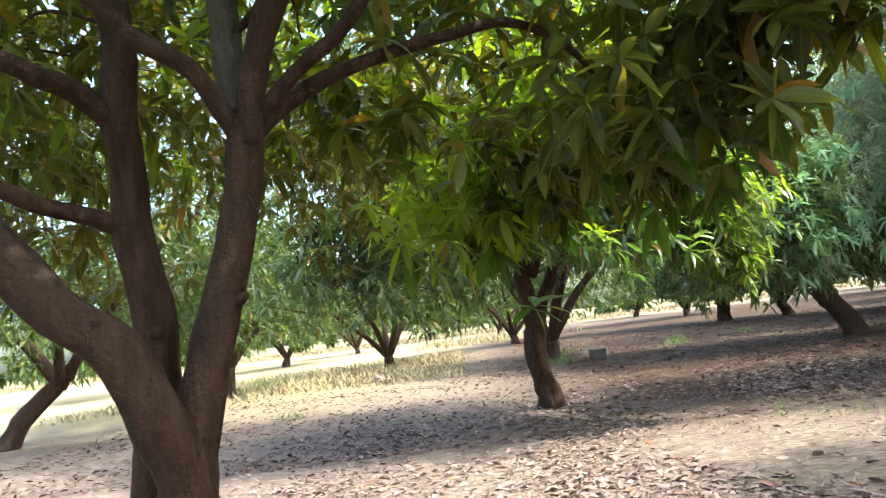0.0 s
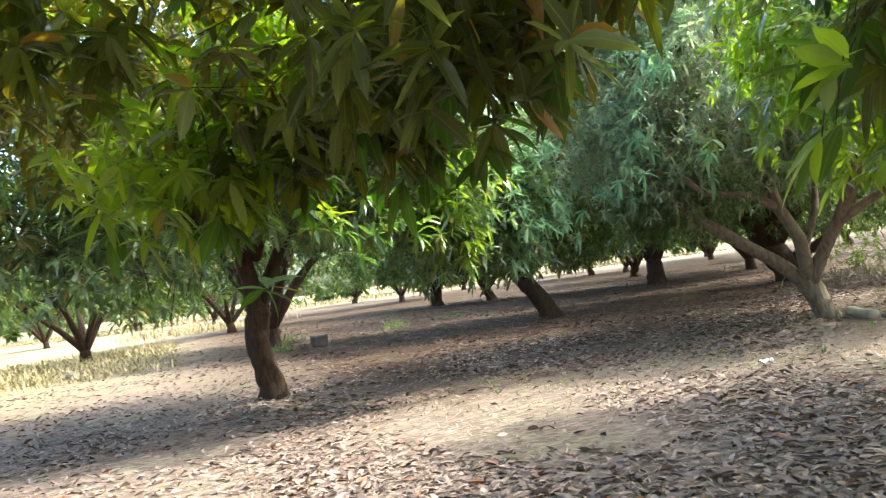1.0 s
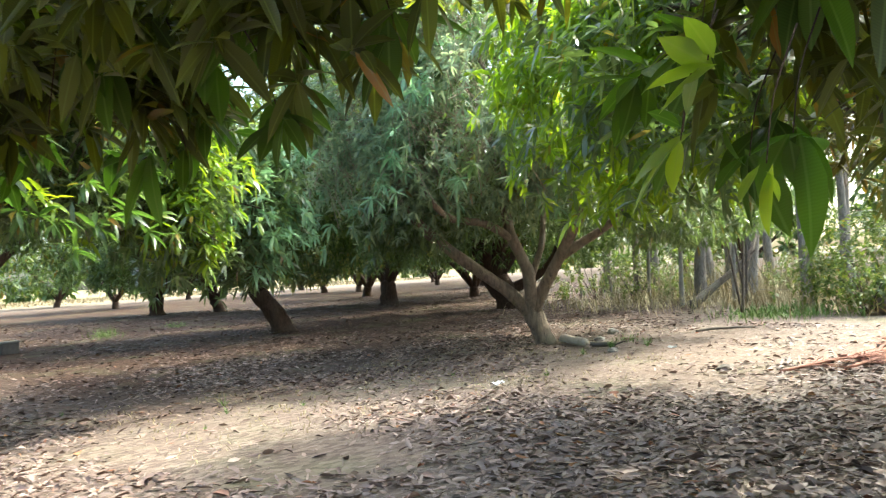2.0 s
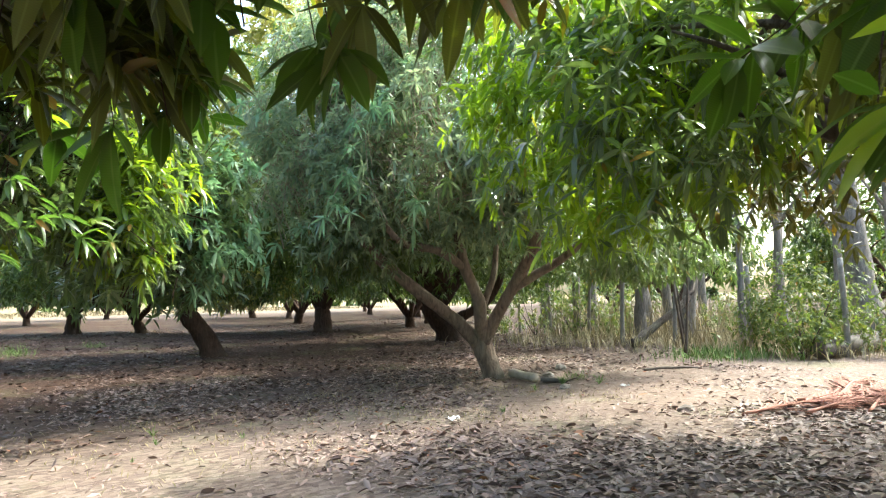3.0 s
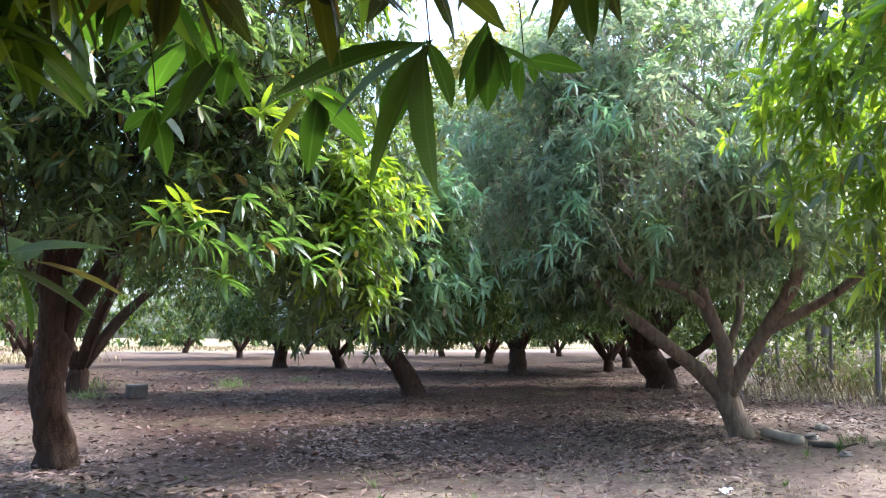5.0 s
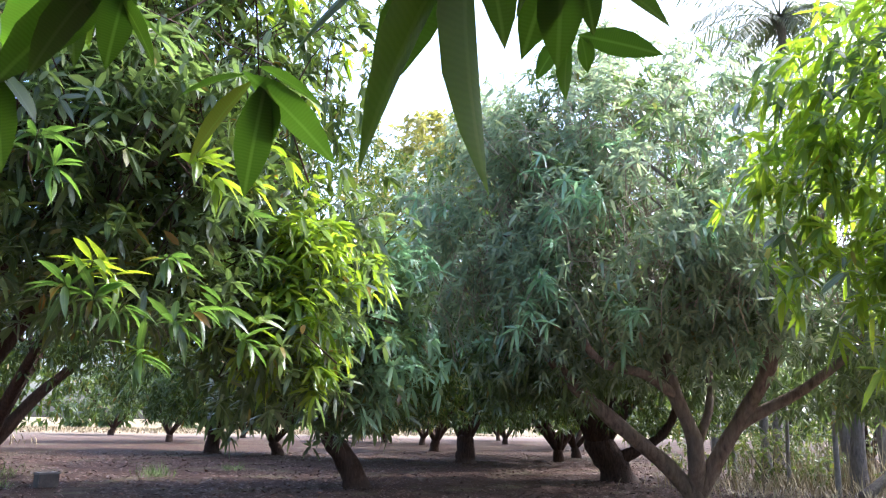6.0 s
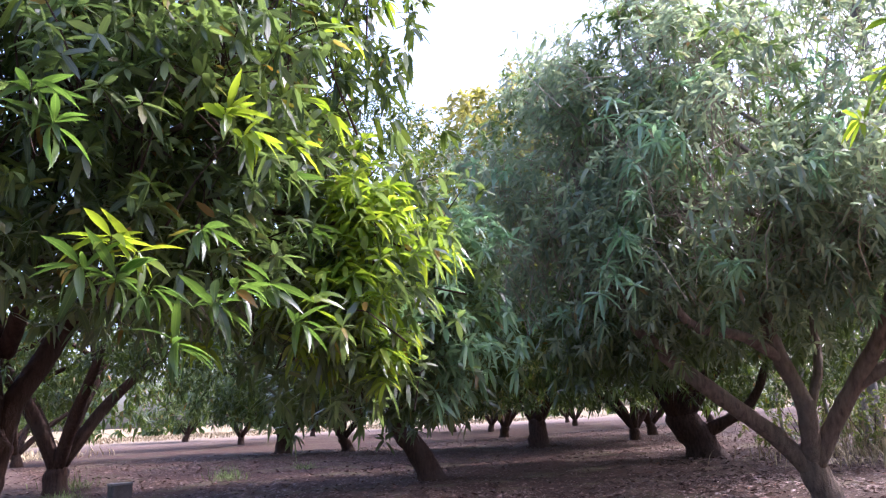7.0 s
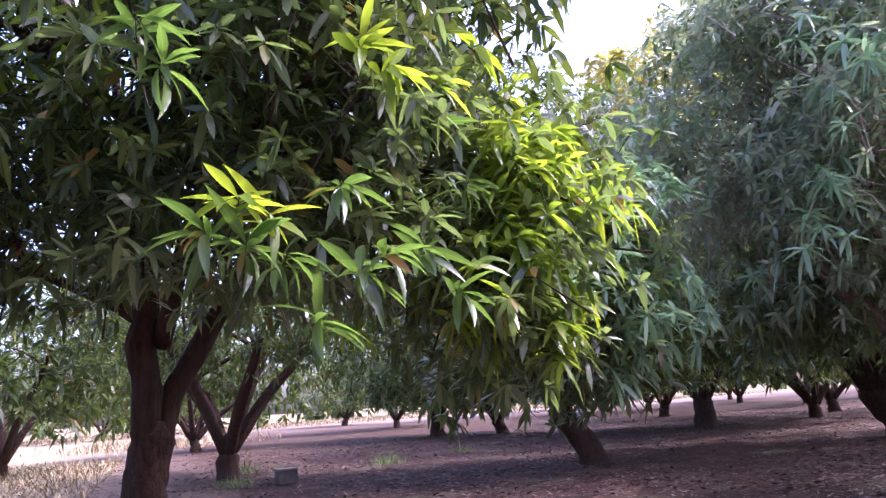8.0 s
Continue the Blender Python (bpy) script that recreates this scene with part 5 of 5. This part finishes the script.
def blades(name, rng, x, y, height, mat, label, category, kind="stuff", spread=0.35, width=0.012):
    n = len(x)
    z = np.array([ground_height(a, b) for a, b in zip(x, y)])
    a = rng.uniform(0, 6.283, n)
    way = unit(np.stack([np.cos(a) * spread, np.sin(a) * spread, np.ones(n)], axis=1) + rng.normal(0, 0.12, (n, 3)))
    up = np.stack([np.cos(a), np.sin(a), np.zeros(n)], axis=1)
    ln = height * rng.uniform(0.5, 1.25, n)
    v, f, uv = leaf_blades(np.stack([x, y, z - 0.01], axis=1), way, up, ln, np.full(n, width) * rng.uniform(0.7, 1.4, n), rng.uniform(0.1, 0.6, n), COARSE, 0.15)
    return tagged(mesh_object(name, v, f, mat, None, uv), label, category, kind=kind)


def build_grass():
    rng = np.random.default_rng(140)
    cx = np.array([16.8, 18.2, 19.5, 20.5, 21.5, 17.6, 23.0, 22.0, 24.5, 19.0])[rng.integers(0, 10, 5500)]
    cy = np.array([7.6, 8.6, 10.0, 12.8, 7.0, 6.0, 10.8, 14.2, 13.0, 9.2])[rng.integers(0, 10, 5500)]
    n = 1500
    x, y = rng.uniform(18.6, 26.0, n), rng.uniform(5.5, 15.5, n)
    blades("dry_stalks", rng, x, y, 1.7, STRAW, "tall dry brown stalks standing beyond the fence", "grass", spread=0.22, width=0.022)
    blades("dry_grass", rng, cx + rng.normal(0, 1.0, 5500), cy + rng.normal(0, 0.9, 5500), 0.65, STRAW, "tall straw-coloured dry grass along the fence", "grass", width=0.02)
    n = 15000
    x, y = rng.uniform(-75, 75, n), rng.uniform(80, 118, n)
    blades("field_grass", rng, x, y, 0.5, STRAW_FAR, "pale dry grass of the field beyond the orchard", "grass", width=0.11)
    n = 9000
    x, y = rng.uniform(-13, -0.2, n), rng.uniform(21, 38, n)
    blades("short_straw", rng, x, y, 0.42, STRAW, "short dry yellow grass on the open ground", "grass", spread=0.6, width=0.03)
    n = 1500
    x, y = rng.normal(1.0, 2.2, n), rng.normal(50, 3.0, n)
    blades("straw_clump", rng, x, y, 0.8, STRAW, "sunlit clump of dry yellow grass between trees", "grass", width=0.05)
    n = 1900
    cx, cy = rng.uniform(2.2, 9.5, 60)[rng.integers(0, 60, n)], rng.uniform(6.4, 10.4, 60)[rng.integers(0, 60, n)]
    blades("sparse_grass", rng, cx + rng.normal(0, 0.16, n), cy + rng.normal(0, 0.16, n), 0.10, STRAW, "sparse short dry yellow grass on trodden soil", "grass", spread=0.6, width=0.009)
    n = 900
    x, y = rng.normal(15.8, 0.8, n), rng.normal(8.0, 0.55, n)
    blades("green_grass", rng, x, y, 0.35, GREEN_GRASS, "fresh green grass at the clearing's edge", "grass", width=0.02)


build_grass()


def tuft(place, size, count, seed, mat=None):
    """A clump of blades from one root."""
    rng = np.random.default_rng(seed)
    x, y = place
    wide = size > 0.32
    gap = size * 0.35 if wide else 0.0
    ob = blades("weed_patch" if wide else "grass_tuft", rng, rng.normal(0, gap, count) if wide else np.zeros(count), rng.normal(0, gap, count) if wide else np.zeros(count), size * 0.75, mat or GREEN_GRASS,
                "low patch of green weeds on shaded soil" if wide else "small tuft of pale green grass on bare soil", "grass", "stuff" if wide else "", 0.55, 0.006 + size * 0.006)
    if not wide:
        bm = bmesh.new()
        bm.from_mesh(ob.data)
        bmesh.ops.remove_doubles(bm, verts=bm.verts[:], dist=0.0005)
        bm.to_mesh(ob.data)
        bm.free()
        ob["group"] = "grass tufts"
    ob.location = (x, y, ground_height(x, y) - ground_height(0, 0))


for i, (x, y, sz, n) in enumerate([(3.6, 9.0, 0.22, 26), (9.3, 25.4, 0.5, 110), (6.6, 23.6, 0.7, 160), (3.4, 8.5, 0.16, 16), (4.1, 8.1, 0.14, 14), (2.6, 21.5, 0.6, 130), (3.0, 24.6, 0.8, 200), (8.9, 8.0, 0.25, 30), (9.6, 8.0, 0.3, 60), (6.5, 8.3, 0.14, 18), (10.4, 8.3, 0.35, 70),
                                   (11.2, 21.5, 0.4, 60), (-3.6, 14.6, 0.5, 80), (-8.2, 24.4, 0.8, 160), (-7.4, 27.0, 1.0, 200), (2.2, 10.3, 0.14, 14), (4.9, 6.0, 0.14, 12), (6.9, 7.0, 0.2, 22), (2.9, 7.9, 0.12, 12), (10.0, 7.6, 0.3, 50)]):
    tuft((x, y), sz, n, 160 + i)


def build_fence():
    t = thing("fence", (18.2, 11.0, 0), "old wire fence on grey weathered posts", "fence")
    line = [(21.6, 18.0), (20.4, 15.8), (19.4, 13.7), (18.4, 12.0), (17.9, 10.2), (17.5, 8.1), (17.3, 6.0), (17.2, 3.8), (17.1, 1.4)]
    rng = np.random.default_rng(180)
    for x, y in line:
        h, r = rng.uniform(1.85, 2.1), rng.uniform(0.045, 0.065)
        dx, dy = rng.normal(0, 0.05, 2)
        limb("post", [(x, y, -0.3, r * 1.1), (x + dx * 0.4, y + dy * 0.4, h * 0.5, r), (x + dx, y + dy, h, r * 0.9)], WEATHERED, t, 7, 3, 0.08)
    for z in (0.45, 0.9, 1.35, 1.75):
        pts = []
        for (x, y), (x2, y2) in zip(line[:-1], line[1:]):
            pts += [(x, y, z, 0.005), ((x + x2) / 2, (y + y2) / 2, z - 0.04, 0.005)]
        pts.append((*line[-1], z, 0.005))
        limb("wire", pts, WIRE, t, 4, 2, 0.0)


build_fence()


def fallen_log(points, mat, label, name="log", stub=True):
    t = thing(name, points[0][:3], label, "log")
    limb("bark", points, mat, t, 10, 5, 0.14)
    if not stub:
        return
    x, y, z, r = points[1 if len(points) < 3 else 2]
    limb("stub", [(x, y, z, r * 0.45), (x + 0.05, y - 0.1, z + r * 1.3, r * 0.35), (x + 0.08, y - 0.16, z + r * 1.9, r * 0.25)], mat, t, 7, 3)


fallen_log([(9.98, 9.3, 0.06, 0.07), (9.85, 9.05, 0.06, 0.07), (9.7, 8.75, 0.06, 0.068), (9.58, 8.5, 0.06, 0.068)], LOG_PALE, "short pale barkless log lying beside a tree", stub=False)
fallen_log([(9.62, 8.42, 0.03, 0.04), (9.72, 8.2, 0.03, 0.04), (9.7, 8.0, 0.03, 0.03)], LOG_DARK, "dark broken branch on the soil")
fallen_log([(16.2, 6.3, 0.14, 0.16), (17.6, 6.1, 0.18, 0.18), (19.2, 5.9, 0.2, 0.2), (20.6, 5.5, 0.2, 0.2)], LOG_DARK, "long dark fallen trunk at the clearing's edge")
fallen_log([(17.0, 10.9, 0.08, 0.12), (17.9, 10.6, 0.6, 0.10), (18.9, 10.25, 1.25, 0.08), (19.9, 10.5, 2.1, 0.06), (20.6, 10.8, 3.2, 0.02)], BARK, "dead brown trunk leaning up into the fence scrub")
fallen_log([(12.0, 7.9, 0.02, 0.02), (12.4, 7.75, 0.03, 0.026), (12.9, 7.3, 0.02, 0.014)], LOG_DARK, "dry branch lying in the clearing")


def dry_frond(place, turn, length, seed, mat=None):
    """A fallen palm frond: curved rib with flattened dry leaflets."""
    rng = np.random.default_rng(seed)
    x, y = place
    t = thing("palm_frond", (x, y, ground_height(x, y)), "dry reddish palm frond lying flat on the ground", "palm frond", "fallen palm fronds")
    c, s = math.cos(turn), math.sin(turn)
    rib = [(x + c * length * u, y + s * length * u, 0.03 + 0.05 * math.sin(3 * u), 0.022 * (1 - 0.8 * u)) for u in (0, 0.33, 0.66, 1.0)]
    limb("rib", rib, mat or FROND_RED, t, 6, 4, 0.05)
    n = 130
    u = rng.uniform(0.12, 1.0, n)
    sd = np.where(rng.random(n) < 0.5, 1.0, -1.0)
    base = np.stack([c * length * u, s * length * u, 0.04 + 0.05 * np.sin(3 * u)], axis=1)
    way = unit(np.stack([c * 0.8 - s * sd * 0.6, s * 0.8 + c * sd * 0.6, rng.normal(-0.02, 0.08, n)], axis=1) + rng.normal(0, 0.1, (n, 3)))
    v, f, uv = leaf_blades(base, way, np.tile(np.array([0, 0, 1.0]), (n, 1)), rng.uniform(0.35, 0.65, n) * (1.15 - u * 0.5), np.full(n, 0.03), rng.uniform(0, 0.12, n), MEDIUM, 0.4)
    mesh_object("leaflet", v, f, mat or FROND_RED, t, uv)["kind"] = "stuff"


for i, (x, y, turn, ln) in enumerate([(8.2, 4.7, -0.35, 2.0), (8.7, 4.2, -0.2, 2.2), (9.6, 4.6, -0.5, 2.1), (10.4, 4.3, 0.15, 1.8), (9.2, 3.7, 0.1, 2.0)]):
    dry_frond((x, y), turn, ln, 200 + i)


def build_block():
    t = thing("concrete_block", (3.72, 21.62, ground_height(3.72, 21.62)), "weathered concrete block with pale top on soil", "block")
    bm = bmesh.new()
    bmesh.ops.create_cube(bm, size=1.0, matrix=Matrix.Translation((0, 0, 0.14)) @ Matrix.Rotation(0.25, 4, "Z") @ Matrix.Diagonal((0.42, 0.30, 0.28, 1)))
    bmesh.ops.bevel(bm, geom=bm.edges[:], offset=0.02, segments=2, affect="EDGES")
    for v in bm.verts:
        v.co += Vector(noise.noise_vector(v.co * 5)) * 0.012
    part("block", bm, BLOCK_DARK, t)
    # thin paler layer that paints in the sunlight on the block's top
    bm = bmesh.new()
    bmesh.ops.create_cube(bm, size=1.0, matrix=Matrix.Translation((0, 0, 0.295)) @ Matrix.Rotation(0.25, 4, "Z") @ Matrix.Diagonal((0.45, 0.33, 0.04, 1)))
    bmesh.ops.bevel(bm, geom=bm.edges[:], offset=0.012, segments=2, affect="EDGES")
    part("slab", bm, CONCRETE, t, "paler top layer in a sunlit concrete tone")


build_block()


def stone(place, size, seed, mat=None, label="rough grey stone on bare soil"):
    bm = bmesh.new()
    bmesh.ops.create_icosphere(bm, subdivisions=3, radius=1.0)
    for v in bm.verts:
        d = v.co.normalized()
        v.co = d * (1 + 0.28 * noise.noise(d * 1.6 + Vector((seed, 0, 0))) + 0.09 * noise.noise(d * 5 + Vector((seed, 0, 0))))
        v.co = Vector((v.co.x * size[0], v.co.y * size[1], v.co.z * size[2]))
    me = bpy.data.meshes.new("stone")
    bm.to_mesh(me)
    bm.free()
    me.materials.append(mat or STONE)
    ob = new("stone", me)
    ob.location = (place[0], place[1], ground_height(*place) + size[2] * 0.35)
    tagged(ob, label, "stone", "stones")


stone((8.25, 5.37), (0.17, 0.07, 0.05), 1.0, LOG_DARK, "dark flat stone in sunlit clearing")
stone((9.3, 7.75), (0.09, 0.07, 0.05), 2.0)
stone((10.5, 8.9), (0.11, 0.09, 0.06), 3.0)
stone((11.6, 9.4), (0.12, 0.10, 0.07), 4.0)
stone((-2.8, 23.0), (0.3, 0.2, 0.16), 5.0, STONE, "grey stone between the trees")


def scrap(place, size, turn, seed):
    """A crumpled scrap of pale litter."""
    bm = bmesh.new()
    bmesh.ops.create_grid(bm, x_segments=5, y_segments=4, size=0.5)
    for v in bm.verts:
        v.co.z = 0.22 * noise.noise(v.co * 3 + Vector((seed, 0, 0)))
    bmesh.ops.solidify(bm, geom=bm.faces[:], thickness=0.01)
    me = bpy.data.meshes.new("litter_scrap")
    bm.to_mesh(me)
    bm.free()
    me.materials.append(PAPER)
    ob = new("litter_scrap", me)
    ob.matrix_world = pose(place[0], place[1], ground_height(*place) + 0.03, 0, 0, turn) @ Matrix.Diagonal((size, size * 0.6, size, 1))
    tagged(ob, "crumpled pale blue-white scrap on soil", "litter", "litter scraps")


scrap((6.12, 7.07), 0.17, 30, 1.0)
scrap((9.9, 7.1), 0.14, 70, 2.0)


# ---- coconut palm behind the crowns ----
def build_palm(x, y, height, seed):
    rng = np.random.default_rng(seed)
    t = thing("coconut_palm", (x, y, ground_height(x, y)), "tall coconut palm rising behind the mango crowns", "palm tree")
    limb("trunk", [(x + 0.8, y - 0.5, -0.2, 0.24), (x + 0.5, y - 0.3, height * 0.35, 0.17), (x + 0.2, y - 0.1, height * 0.7, 0.15), (x, y, height, 0.14)], BARK_GREY, t, 12, 8, 0.06, 0.4)
    for k in range(22):
        a = k * 2.39996
        rise = 1.25 - 1.7 * (k / 21)
        ln = rng.uniform(3.6, 4.6)
        d = Vector((math.cos(a), math.sin(a), 0))
        pts = []
        for u in (0, 0.25, 0.5, 0.75, 1.0):
            pts.append((x + d.x * ln * u * 0.85, y + d.y * ln * u * 0.85, height + rise * ln * u * 0.7 - ln * 0.55 * u * u, 0.035 * (1 - 0.85 * u)))
        rib = limb("frond", pts, LEAF_PALM, t, 5, 3, 0.03)
        line = np.array(glide(pts, 12))[:, :3] - np.array(t.location)
        n = len(line)
        tang = unit(np.gradient(line, axis=0))
        sidev = unit(np.cross(tang, np.array([0, 0, 1.0])))
        base = np.concatenate([line, line])
        sd = np.concatenate([np.ones(n), -np.ones(n)])[:, None]
        way = unit(np.concatenate([tang, tang]) * 0.6 + np.concatenate([sidev, sidev]) * sd * 0.8 + np.array([0, 0, -0.45]) + rng.normal(0, 0.07, (2 * n, 3)))
        size = 0.85 * np.sin(np.clip(np.concatenate([np.linspace(0.1, 1, n)] * 2), 0, 1) * 2.7) + 0.08
        v, f, uv = leaf_blades(base, way, np.tile(np.array([0, 0, 1.0]), (2 * n, 1)), size, np.full(2 * n, 0.05), np.full(2 * n, 0.25), MEDIUM, 0.3)
        ob = mesh_object("leaflet", v, f, LEAF_PALM, rib, uv)
        ob["kind"] = "stuff"


build_palm(22.0, 14.1, 14.5, 230)


# ---- woods far beyond the orchard ----
def build_far_woods():
    rng = np.random.default_rng(240)
    blobs = []
    for k in range(46):
        a = radians(-75 + 150 * k / 45 + rng.uniform(-1.2, 1.2))
        d = rng.uniform(120, 150)
        s = rng.uniform(5, 8.5)
        blobs.append((math.sin(a) * d, math.cos(a) * d, s * 0.55, s, s, s * rng.uniform(0.6, 0.95)))
    tips, axes = crown_tips(rng, blobs, 4500, shell=0.12, ragged=0.14, hang=0.2, lowest=0.2)
    v, f, uv = leaf_blades(*whorls(rng, tips, axes, 6, 1.8, 0.68, 0.3), COARSE)
    tagged(mesh_object("far_woods", v, f, LEAF_DARK, None, uv), "hazy belt of trees closing the far field", "woods", kind="stuff")


build_far_woods()
